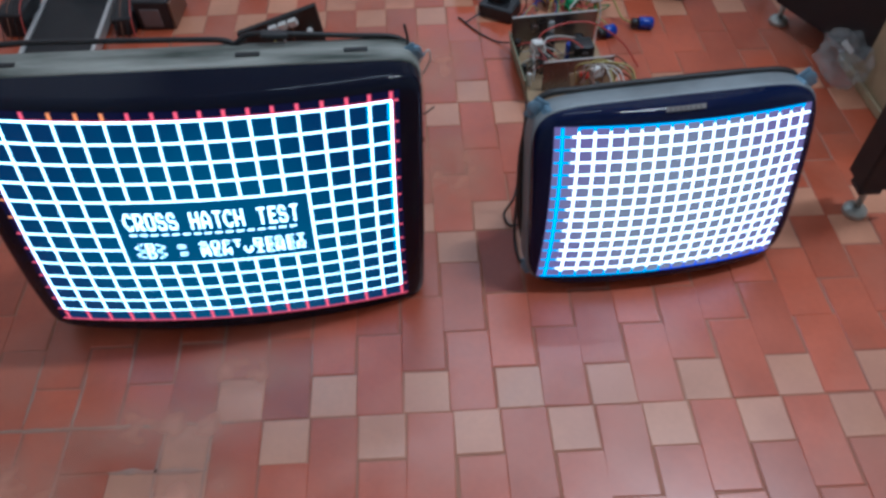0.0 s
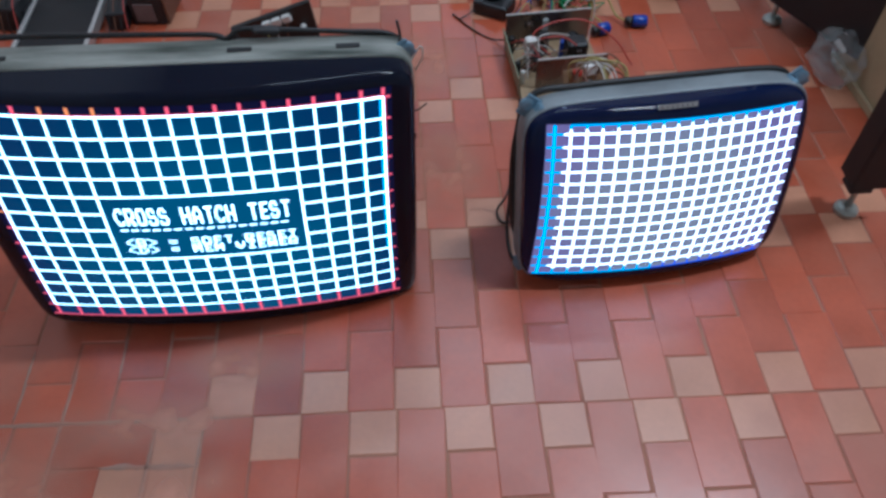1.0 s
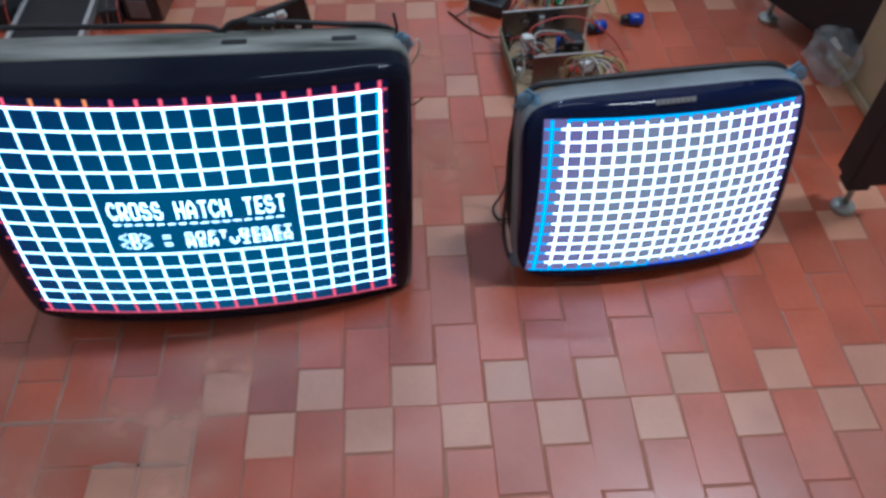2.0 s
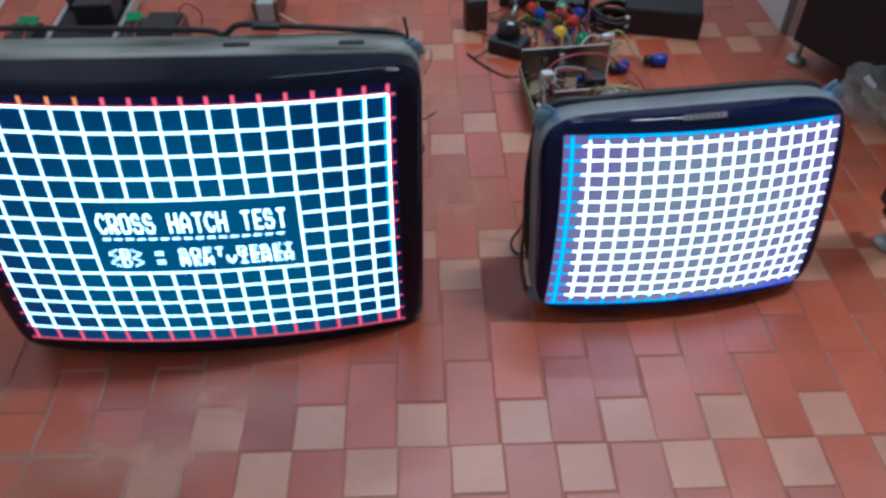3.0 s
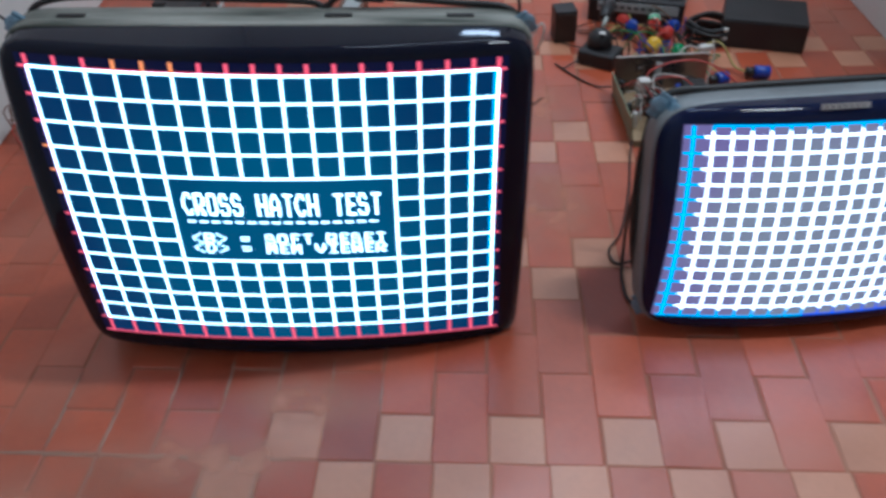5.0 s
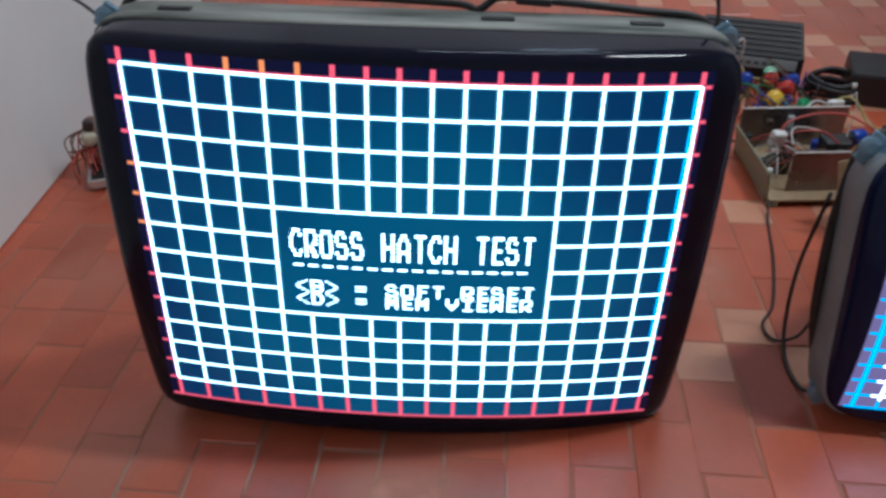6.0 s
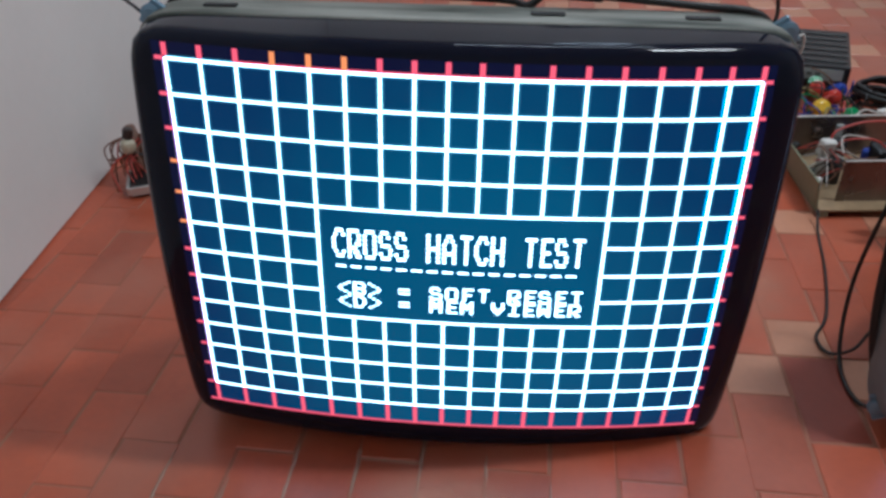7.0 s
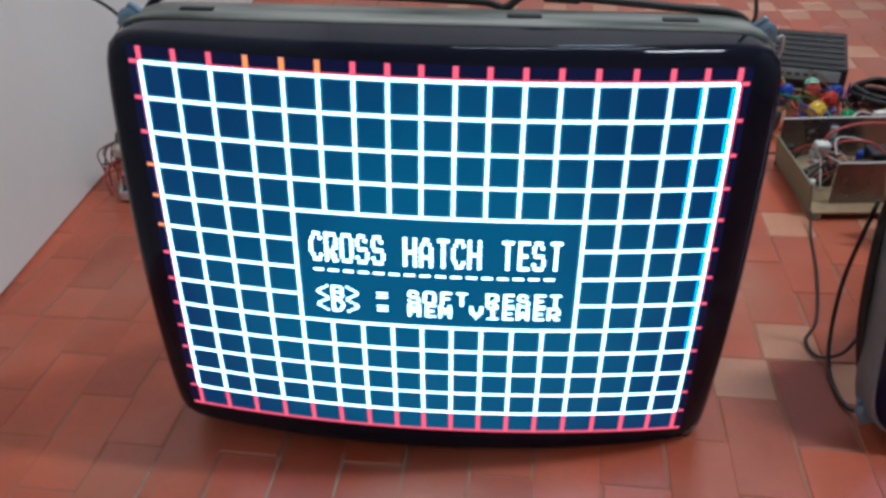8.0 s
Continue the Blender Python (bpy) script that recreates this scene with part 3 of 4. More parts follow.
part("loose_wire", tube([(0.270, 2 * bb - 0.008, back + 0.01), (0.272, 2 * bb + 0.006, back + 0.01), (0.268, 2 * bb + 0.026, back + 0.008)], 0.0018), rubber_black, big, smooth=True)
part("loose_wire", tube([(0.283, 2 * bb - 0.035, back + 0.015), (0.298, 2 * bb - 0.012, back + 0.01), (0.302, 2 * bb - 0.028, back + 0.008), (0.294, 2 * bb - 0.055, back)], 0.0012), rubber_white, big, smooth=True)
part("loose_wire", tube([(0.288, 0.34, back + 0.012), (0.296, 0.335, back + 0.01), (0.31, 0.343, back + 0.006)], 0.0011), rubber_black, big, smooth=True)
for v in (0.30, 0.18, 0.13):
    part("loose_wire", tube([(0.286, v, back + 0.01), (0.294, v - 0.006, back + 0.01), (0.294, v - 0.018, back + 0.01), (0.286, v - 0.024, back + 0.01)], 0.0011), rubber_brown, big, smooth=True)
part("loose_wire", tube([(-0.285, 2 * bb - 0.02, back + 0.006), (-0.31, 2 * bb - 0.002, back), (-0.335, 2 * bb + 0.006, back - 0.01)], 0.0016), rubber_black, big, smooth=True)
# socket board on the neck
nb = part("neck_board", box((0.06, 0.06, 0.0025), pose(0.0, bb, -0.40, 0, 4, 8)), board_black, big, "black circuit board on the tube neck")

sbk = sback - 0.034
part("degauss_cable", tube([(-0.205, 0.03, sbk - 0.002), (-0.219, 0.10, sbk - 0.002), (-0.222, 0.17, sbk - 0.002), (-0.217, 0.25, sbk - 0.002), (-0.195, 2 * sb - 0.002, sbk - 0.004), (-0.12, 2 * sb + 0.004, sbk - 0.006), (0.0, 2 * sb + 0.005, sbk - 0.006), (0.12, 2 * sb + 0.004, sbk - 0.006), (0.185, 2 * sb - 0.002, sbk - 0.004), (0.21, 2 * sb - 0.03, sbk)], 0.0055), rubber_black, small, "black cable along the rear rim", smooth=True)
part("anode_cap", lathe([(0.028, 0), (0.026, 0.006), (0.012, 0.016), (0.005, 0.03), (0.003, 0.034)], pose(0.035, 2 * sb - 0.055, sbk - 0.075, -62, 0, 0), 18), lug_steel, small, "blue-grey rubber anode cap", smooth=True)
nb2 = part("neck_board", box((0.09, 0.075, 0.0025), pose(0.0, sb, -0.385, 0, 3, 8)), board_tan, small, "tan circuit board on the tube neck")
part("connector", box((0.024, 0.02, 0.018), pose(0.005, sb + 0.03, -0.385, 0, 0, 8), 0.002, 1), nylon_white, nb2, "white nylon socket")
part("capacitor", lathe([(0.007, 0), (0.0075, 0.001), (0.0075, 0.02), (0.005, 0.021)], pose(-0.025, sb + 0.028, -0.38, -20, 0, 0), 14), plastic_red, nb2, smooth=True)
rw = random.Random(3)
for k in range(12):
    x0, x1 = rw.uniform(-0.045, 0.03), rw.uniform(-0.03, 0.05)
    part("board_wire", tube([(x0, sb + 0.02, -0.36), (x0 + rw.uniform(-0.02, 0.02), sb + rw.uniform(0.045, 0.075), -0.345), (x1, sb + rw.uniform(0.04, 0.07), -0.32), (x1 + 0.01, sb + 0.03, -0.29)], 0.0016, 6, 6), (rubber_white, rubber_brown, rubber_yellow)[k % 3], nb2, smooth=True)

# ---- chassis of the small tube ----
CH = pose(0.262, 0.612, 0.0, 0, 0, 5)
chassis = thing("monitor_chassis", CH, "open monitor chassis with metal plates on the floor", "chassis")
part("base_board", box((0.185, 0.185, 0.003), pose(0.094, 0.088, 0.013)), board_tan, chassis)
for x in (0.01, 0.175):
    part("base_rail", box((0.012, 0.185, 0.011), pose(x, 0.088, 0.0055), 0.001, 1), board_green, chassis)


def plate(at, w, h, name, label):
    p = part(name, box((w, 0.0025, h), at @ pose(w / 2, 0, h / 2), 0.0006, 1), aluminium, chassis, label)
    part("bright_edge", box((w, 0.004, 0.0022), at @ pose(w / 2, 0, h + 0.0012), 0.0005, 1), steel_edge, p)
    return p


pa = plate(pose(0.0, 0.180, 0.0), 0.185, 0.087, "rear_plate", "scuffed aluminium rear plate")
part("transistor", box((0.012, 0.006, 0.04), pose(0.085, 0.174, 0.055), 0.001, 1), label_grey, pa)
part("screw_boss", lathe([(0.010, 0), (0.010, 0.004), (0.006, 0.007)], pose(0.05, 0.178, 0.06, 90, 0, 0), 14), aluminium, pa)
pb = plate(pose(0.034, 0.024, 0.0), 0.145, 0.084, "front_plate", "brownish aluminium front plate")
part("side_board", box((0.0025, 0.172, 0.052), pose(-0.002, 0.092, 0.033, 0, -8, 0)), board_green, chassis, "green circuit board edge")
part("plug", box((0.024, 0.018, 0.028), pose(0.036, 0.100, 0.070, 8, 6, 12), 0.004), nylon_white, chassis, "white nylon plug")
part("plug_base", box((0.018, 0.014, 0.04), pose(0.034, 0.096, 0.035), 0.002, 1), nylon_white, chassis)
for x, y, r, h, mt in ((0.006, 0.07, 0.006, 0.035, rubber_black), (0.012, 0.046, 0.005, 0.03, nylon_white), (0.008, 0.15, 0.007, 0.04, rubber_black), (0.05, 0.085, 0.011, 0.045, rubber_black), (0.075, 0.14, 0.012, 0.05, black_plastic), (0.115, 0.12, 0.009, 0.04, plastic_blue), (0.10, 0.055, 0.010, 0.035, rubber_black), (0.14, 0.145, 0.011, 0.04, black_plastic), (0.155, 0.07, 0.009, 0.03, rubber_brown)):
    part("capacitor", lathe([(r * 0.95, 0), (r, 0.001), (r, h - 0.002), (r * 0.85, h)], pose(x, y, 0.014), 16), mt, chassis, smooth=True)
fly = part("flyback_transformer", box((0.045, 0.04, 0.055), pose(0.135, 0.10, 0.042), 0.006), black_plastic, chassis)
part("transformer_core", box((0.014, 0.052, 0.03), pose(0.135, 0.10, 0.045), 0.002, 1), brown_plastic, fly)
part("lead", tube([(0.04, 0.10, 0.075), (0.05, 0.11, 0.094), (0.10, 0.12, 0.105), (0.16, 0.12, 0.098), (0.22, 0.10, 0.06), (0.255, 0.09, 0.012), (0.262, 0.085, 0.004)], 0.0017), rubber_red, chassis, "red lead", smooth=True)
part("lead", tube([(0.05, 0.10, 0.07), (0.06, 0.09, 0.088), (0.10, 0.085, 0.09), (0.13, 0.08, 0.07)], 0.0017), rubber_red, chassis, "red lead", smooth=True)
part("lead", tube([(0.045, 0.06, 0.08), (0.05, 0.085, 0.095), (0.08, 0.10, 0.09), (0.12, 0.11, 0.075)], 0.0014), rubber_white, chassis, smooth=True)
part("lead", tube([(0.182, 0.17, 0.12), (0.185, 0.16, 0.09), (0.178, 0.15, 0.05), (0.17, 0.13, 0.02)], 0.0014), rubber_white, chassis, smooth=True)
for k in range(16):
    a = Vector((rw.uniform(0.0, 0.02), rw.uniform(0.02, 0.17), rw.uniform(0.02, 0.05)))
    c = Vector((rw.uniform(0.03, 0.16), rw.uniform(0.03, 0.16), rw.uniform(0.03, 0.06)))
    part("lead", tube([a, (a + c) / 2 + Vector((0, 0, rw.uniform(0.01, 0.035))), c], 0.0012, 6, 6), (rubber_black, rubber_brown, rubber_white, rubber_red)[k % 4], chassis, smooth=True)


def cable(name, knots, radius, mat, label):
    root = thing(name, pose(*knots[0]), label, "cable")
    o = Vector(knots[0])
    part("core", tube([Vector(p) - o for p in knots], radius), mat, root, smooth=True)


cable("black_cable", [(0.258, 0.60, 0.02), (0.252, 0.56, 0.003), (0.236, 0.46, 0.003), (0.211, 0.36, 0.003), (0.187, 0.315, 0.004), (0.194, 0.285, 0.004), (0.220, 0.285, 0.012), (0.24, 0.30, 0.03)], 0.002, rubber_black, "thin black cable looping on the tiles")
cable("black_cable", [(0.226, 0.33, 0.20), (0.211, 0.32, 0.10), (0.203, 0.29, 0.03), (0.199, 0.25, 0.004), (0.203, 0.205, 0.004), (0.218, 0.185, 0.012)], 0.0026, rubber_black, "black cable hanging beside the small tube")
cable("black_cable", [(0.14, 0.93, 0.003), (0.18, 0.87, 0.003), (0.22, 0.83, 0.003), (0.258, 0.80, 0.02)], 0.002, rubber_black, "thin black cable running to the chassis")

# ---- push buttons and loose electronics ----


def push_button(x, y, z, m, mat, colour, lens=0.0165):
    root = thing("push_button", pose(x, y, z) @ m, colour + " plastic push button lying among wires", "push button", "push buttons on the floor")
    part("bezel", lathe([(0.012, -0.022), (0.0125, -0.004), (lens, -0.003), (lens, 0.002), (lens * 0.88, 0.005), (lens * 0.78, 0.005)], None, 24), mat, root, smooth=False)
    part("plunger", lathe([(lens * 0.76, 0.0), (lens * 0.76, 0.006), (lens * 0.66, 0.0085), (lens * 0.3, 0.0078)], None, 24), mat, root, smooth=True)
    part("microswitch", box((0.018, 0.009, 0.018), pose(0, 0, -0.03), 0.001, 1), black_plastic, root)


for x, y, z, rx, ry, mat, colour in ((0.352, 0.955, 0.034, 52, 4, plastic_yellow, "yellow"), (0.402, 0.935, 0.030, 35, 20, plastic_green, "green"), (0.366, 1.045, 0.036, 50, -20, plastic_red, "orange-red"), (0.390, 1.010, 0.033, 60, 25, plastic_red, "red"),
                                   (0.318, 1.05, 0.032, 62, -10, plastic_blue, "blue"), (0.372, 1.078, 0.034, 40, 0, plastic_green, "green"), (0.300, 1.075, 0.034, 60, -30, plastic_red, "red"), (0.41, 1.045, 0.032, 65, 30, plastic_blue, "blue")):
    push_button(x, y, z, pose(0, 0, 0, rx, ry, 0), mat, colour, 0.0165 if colour == "yellow" else 0.0145)


def knob(x, y, turn, long):
    root = thing("blue_connector", pose(x, y, 0.0135, 0, 0, turn), "blue plastic barrel connector lying on the tiles", "connector", "blue connectors on the floor")
    part("barrel", lathe([(0.012, 0), (0.0135, 0.002), (0.0135, long - 0.003), (0.011, long), (0.005, long)], pose(0, 0, 0, 0, 90, 0), 20), plastic_blue, root, smooth=True)
    part("collar", lathe([(0.009, 0), (0.0105, 0.001), (0.0105, 0.016), (0.006, 0.018)], pose(-0.017, 0, 0, 0, 90, 0), 18), black_plastic, root, smooth=True)


knob(0.462, 0.835, 20, 0.026)
knob(0.545, 0.865, -5, 0.032)
cable("grey_wire", [(0.43, 0.92, 0.03), (0.47, 0.93, 0.05), (0.49, 0.915, 0.045), (0.51, 0.89, 0.015), (0.527, 0.867, 0.014)], 0.0022, rubber_yellow, "yellowish wire between loose connectors")
plugs = thing("white_plug", pose(0.455, 0.925, 0.0, 0, 0, 20), "small white plug with pale wires", "plug")
part("body", box((0.03, 0.014, 0.012), pose(0.0, 0, 0.04), 0.002, 1), nylon_white, plugs)
part("stem", box((0.012, 0.010, 0.036), pose(0.004, 0, 0.018), 0.001, 1), rubber_yellow, plugs)
part("wire", tube([(-0.015, 0, 0.04), (-0.04, 0.01, 0.045), (-0.07, 0.0, 0.03)], 0.002), rubber_white, plugs, smooth=True)
loom = tagged(new("wire_loom"), "tangled dark wires among the push buttons", "wires")
loom.matrix_basis = pose(0.36, 0.99, 0)
for k in range(46):
    a = Vector((rw.uniform(-0.08, 0.10), rw.uniform(-0.08, 0.09), 0.003))
    d = Vector((rw.gauss(0, 0.05), rw.gauss(0, 0.05), 0))
    top = rw.uniform(0.012, 0.05)
    part("wire", tube([a, a + d * 0.5 + Vector((0, 0, top)), a + d + Vector((rw.gauss(0, 0.02), rw.gauss(0, 0.02), top * 0.6)), a + d * 1.6], 0.0016, 5, 6), (rubber_black, rubber_black, rubber_brown, plastic_green, rubber_red, plastic_blue, rubber_yellow)[k % 7], loom, smooth=True)

# joystick with black shaft, lying on its side
stick = thing("joystick", pose(0.235, 0.955, 0.0, 0, 0, -38), "black joystick lying on the tiles", "joystick")
part("base", box((0.085, 0.062, 0.034), pose(0.01, -0.01, 0.017, 0, 0, 8), 0.006), black_plastic, stick)
part("housing", lathe([(0.026, 0), (0.028, 0.004), (0.024, 0.024), (0.014, 0.034)], pose(0.0, 0.0, 0.034), 20), black_plastic, stick, smooth=True)
part("shaft", lathe([(0.005, 0), (0.0055, 0.06)], pose(-0.03, 0.06, 0.045, -78, 0, 18), 14), steel_foot, stick, smooth=True)
part("handle", lathe([(0.006, 0), (0.012, 0.006), (0.016, 0.035), (0.014, 0.06), (0.008, 0.072)], pose(-0.045, 0.085, 0.05, -80, 0, 18), 20), black_plastic, stick, smooth=True)
part("sticker", box((0.013, 0.011, 0.001), pose(0.012, -0.012, 0.0695, 0, 0, 20)), nylon_white, stick, "small white sticker")

# black device with ribbed top
dev = thing("ribbed_black_device", pose(0.335, 1.125, 0, 0, 0, -15), "black electronic device with ribbed top and label strip", "electronic device")
part("body", box((0.22, 0.23, 0.058), pose(0, 0.115, 0.029), 0.004), black_plastic, dev)
for k in range(6):
    part("rib", box((0.205, 0.018, 0.005), pose(0, 0.03 + 0.034 * k, 0.0595), 0.002, 1), black_plastic, dev)
lb = part("label_strip", box((0.185, 0.0015, 0.022), pose(0.005, -0.0012, 0.040), 0.0003, 1), label_grey, dev, "grey label strip with dark print")
for k in range(9):
    part("print_bar", box((0.010, 0.0012, 0.007), pose(-0.078 + k * 0.016, -0.0022, 0.040)), label_ink, lb)

# long black power supply
psu = thing("power_supply", pose(0.60, 1.02, 0, 0, 0, -14), "long black metal power supply case", "power supply")
part("case", box((0.175, 0.13, 0.062), pose(0, 0.03, 0.031), 0.003), black_plastic, psu)
part("lid", box((0.172, 0.127, 0.003), pose(0, 0.03, 0.0635), 0.001, 1), black_matt, psu)
for z in (0.022, 0.042):
    part("terminal", lathe([(0.005, 0), (0.006, 0.002), (0.004, 0.006)], pose(-0.08, -0.036, z, 90, 0, 0), 12), nylon_white, psu, smooth=True)
reel = thing("cable_reel", pose(0.492, 1.045, 0, 0, 0, 0), "coil of thick black cable on the floor", "cable coil")
for k in range(5):
    r = 0.052 - 0.004 * (k % 3)
    part("turn", tube([(r * math.cos(a), r * math.sin(a) * 0.9, 0.006 + 0.0085 * k + 0.003 * math.sin(3 * a + k)) for a in (2 * math.pi * i / 10 + k for i in range(11))], 0.005, 4, 8), rubber_black, reel, smooth=True)
spk = thing("small_black_box", pose(0.165, 1.06, 0, 0, 0, 8), "small black plastic box standing on tiles", "box")
part("case", box((0.05, 0.05, 0.075), pose(0, 0, 0.0375), 0.003), black_plastic, spk)
part("front_panel", box((0.040, 0.002, 0.06), pose(0, -0.0255, 0.038), 0.0005, 1), brown_plastic, spk)

# ---- large chassis behind the large tube ----
tray = thing("chassis_tray", pose(-0.735, 0.60, 0, 0, 0, 2), "flat dark chassis tray with pale metal side rails", "chassis")
part("pan", box((0.16, 0.62, 0.010), pose(0, 0.31, 0.022), 0.002, 1), black_matt, tray)
for x in (-0.078, 0.078):
    part("rail", box((0.010, 0.62, 0.026), pose(x, 0.31, 0.020), 0.0015, 1), steel_edge, tray, "pale grey metal rail")
part("front_lip", box((0.165, 0.008, 0.020), pose(0, 0.002, 0.016), 0.001, 1), steel_edge, tray)
for x, y, w, h, t in ((0.02, 0.50, 0.09, 0.08, 0.05), (-0.035, 0.57, 0.07, 0.06, 0.04), (0.045, 0.58, 0.05, 0.05, 0.03)):
    part("component", box((w, h, t), pose(x, y, 0.027 + t / 2), 0.004), black_plastic, tray)
gb = thing("circuit_board_box", pose(-0.555, 0.93, 0, 0, 0, -4), "dark brown electronics box with dull mauve front", "electronics box")
part("case", box((0.080, 0.10, 0.072), pose(0, 0.05, 0.036), 0.004), black_plastic, gb)
part("side_cover", box((0.006, 0.096, 0.066), pose(0.043, 0.05, 0.034), 0.002, 1), rubber_brown, gb, "brown side cover")
part("front_panel", box((0.045, 0.003, 0.045), pose(-0.004, -0.0018, 0.032), 0.001, 1), dusty_mauve, gb, "dull mauve front panel")
part("wire", tube([(0.03, 0.06, 0.07), (0.055, 0.08, 0.10), (0.07, 0.12, 0.06), (0.05, 0.16, 0.004)], 0.0016), rubber_brown, gb, smooth=True)


def dark_module(x, y, turn, w, d, h, label):
    """A black boxed module with a flange, a green board edge and wires."""
    root = thing("black_module", pose(x, y, 0, 0, 0, turn), label, "electronics module", "black modules on the floor")
    part("case", box((w, d, h), pose(0, 0, h / 2), 0.005), black_plastic, root)
    part("flange", box((w + 0.012, d * 0.5, 0.004), pose(0, 0, h * 0.55), 0.001, 1), black_matt, root)
    part("circuit_board", box((w * 0.8, 0.03, 0.003), pose(0, d / 2 - 0.01, h + 0.006, 15, 0, 0), 0.0005, 1), plastic_green, root, "green circuit board")
    for k in range(4):
        part("wire", tube([(w * (0.2 * k - 0.3), d * 0.3, h), (w * (0.2 * k - 0.25), d * 0.1, h + 0.014), (w * (0.25 * k - 0.3), -d * 0.4, h + 0.004), (w * (0.3 * k - 0.4), -d * 0.5 - 0.02, 0.003)], 0.0014, 6, 6), (rubber_black, rubber_brown, rubber_black, rubber_red)[k], root, smooth=True)


dark_module(-0.628, 0.985, 6, 0.045, 0.15, 0.045, "black module with a green board beside the tray")
dark_module(-0.865, 0.97, -5, 0.060, 0.10, 0.060, "black module with wires near the white wall")

# black panel with a slanted top, standing behind the large tube
pn = thing("slanted_panel", pose(-0.155, 0.82, 0, 6, 0, 0), "black slanted panel with white connectors standing on tiles", "circuit panel")
bm = bmesh.new()
outline = ((-0.19, 0.0), (0.0, 0.0), (-0.012, 0.127), (-0.19, 0.060))
front = [bm.verts.new((x, 0.0, z)) for x, z in outline]
rear = [bm.verts.new((x, 0.012, z)) for x, z in outline]
bm.faces.new(front)
bm.faces.new(rear[::-1])
for i in range(4):
    bm.faces.new((front[i], rear[i], rear[(i + 1) % 4], front[(i + 1) % 4]))
bmesh.ops.bevel(bm, geom=list(bm.edges), offset=0.0015, segments=1, affect="EDGES")
part("board", bm, board_black, pn)
for k in range(3):
    part("connector", box((0.019, 0.012, 0.016), pose(-0.108 + 0.022 * k, -0.006, 0.074 + 0.008 * k, 0, -20, 0), 0.0015, 1), nylon_white, pn, "white nylon connector")
    part("wire", tube([(-0.108 + 0.022 * k, -0.011, 0.068 + 0.008 * k), (-0.106 + 0.02 * k, -0.022, 0.045), (-0.10 + 0.016 * k, -0.020, 0.02), (-0.12 + 0.03 * k, -0.045, 0.003)], 0.0013, 6, 6), (rubber_yellow, rubber_white, rubber_brown)[k], pn, smooth=True)
part("capacitor", lathe([(0.006, 0), (0.0065, 0.001), (0.0065, 0.016), (0.005, 0.017)], pose(-0.032, -0.001, 0.066, 90, 0, 0), 14), nylon_white, pn, smooth=True)
lf = thing("floor_transformer", pose(-0.34, 1.09, 0, 0, 0, -3), "grey metal transformer with brown end frames", "transformer")
part("core", box((0.042, 0.10, 0.05), pose(0, 0.06, 0.025), 0.002, 1), label_grey, lf)
for x in (-0.026, 0.026):
    part("end_frame", box((0.010, 0.10, 0.052), pose(x, 0.06, 0.026), 0.002, 1), rubber_brown, lf)
part("lead", tube([(0.03, 0.02, 0.02), (0.08, 0.0, 0.004), (0.14, -0.02, 0.003), (0.19, -0.02, 0.003)], 0.0018), rubber_white, lf, smooth=True)

# flyback unit with wires near the white wall
fu = thing("flyback_unit", pose(-0.875, 0.635, 0, 0, 0, 25), "small circuit with cream plug and brown wires", "circuit unit")
part("base", box((0.09, 0.07, 0.010), pose(0.02, 0.0, 0.016), 0.001, 1), board_black, fu)
for a in ((0.02, -0.037, 0.09, 0.006), ):
    part("edge_rail", box((a[2], a[3], 0.016), pose(a[0], a[1], 0.013), 0.001, 1), steel_edge, fu)
part("edge_rail", box((0.006, 0.07, 0.016), pose(-0.028, 0.0, 0.013), 0.001, 1), steel_edge, fu)
part("coil", lathe([(0.012, 0), (0.02, 0.004), (0.02, 0.05), (0.013, 0.06), (0.008, 0.085)], pose(-0.005, 0.035, 0.02), 18), rubber_brown, fu, smooth=True)
part("plug", box((0.025, 0.022, 0.025), pose(-0.012, 0.005, 0.080, 10, 8, 20), 0.008), cream_plastic, fu, "cream plug")
part("socket", box((0.018, 0.018, 0.022), pose(-0.008, 0.012, 0.102, 0, 15, 0), 0.006), brown_plastic, fu)
for k in range(26):
    a = Vector((rw.uniform(-0.02, 0.02), rw.uniform(0, 0.03), rw.uniform(0.05, 0.10)))
    e = Vector((rw.uniform(-0.055, 0.03), rw.uniform(-0.03, 0.05), rw.uniform(0.004, 0.06)))
    part("wire", tube([a, (a + e) / 2 + Vector((rw.uniform(-0.025, 0.0), 0, rw.uniform(0.0, 0.025))), e], 0.0014, 6, 6), (rubber_brown, rubber_red, rubber_brown, rubber_black)[k % 4], fu, smooth=True)

# ---- machine leg, cabinets and board by the far side ----


def levelling_foot(parent, x, y, top):
    part("foot_pad", lathe([(0.020, 0), (0.021, 0.002), (0.021, 0.009), (0.016, 0.014), (0.008, 0.017)], pose(x, y, 0), 24), steel_foot, parent, "zinc levelling foot", smooth=False)
    part("foot_stem", lathe([(0.0055, 0.016), (0.0055, top)], pose(x, y, 0), 12), steel_foot, parent, smooth=True)


leg = thing("machine_leg", pose(0.812, 0.272, 0, 0, 0, 0), "black angle-steel machine leg on a levelling foot", "machine leg")
bm = bmesh.new()
for prof, at in (((0.066, 0.005), pose(0.012, 0, 0)), ((0.005, 0.05), pose(-0.0185, 0.0275, 0))):
    add_box(bm, (prof[0], prof[1], 0.80), at @ pose(0, 0, 0.47), 0.0015, 1)
add_box(bm, (0.04, 0.036, 0.012), pose(0.0, 0.018, 0.062), 0.002, 1)
part("angle_profile", bm, black_matt, leg)
levelling_foot(leg, 0.0, 0.012, 0.075)

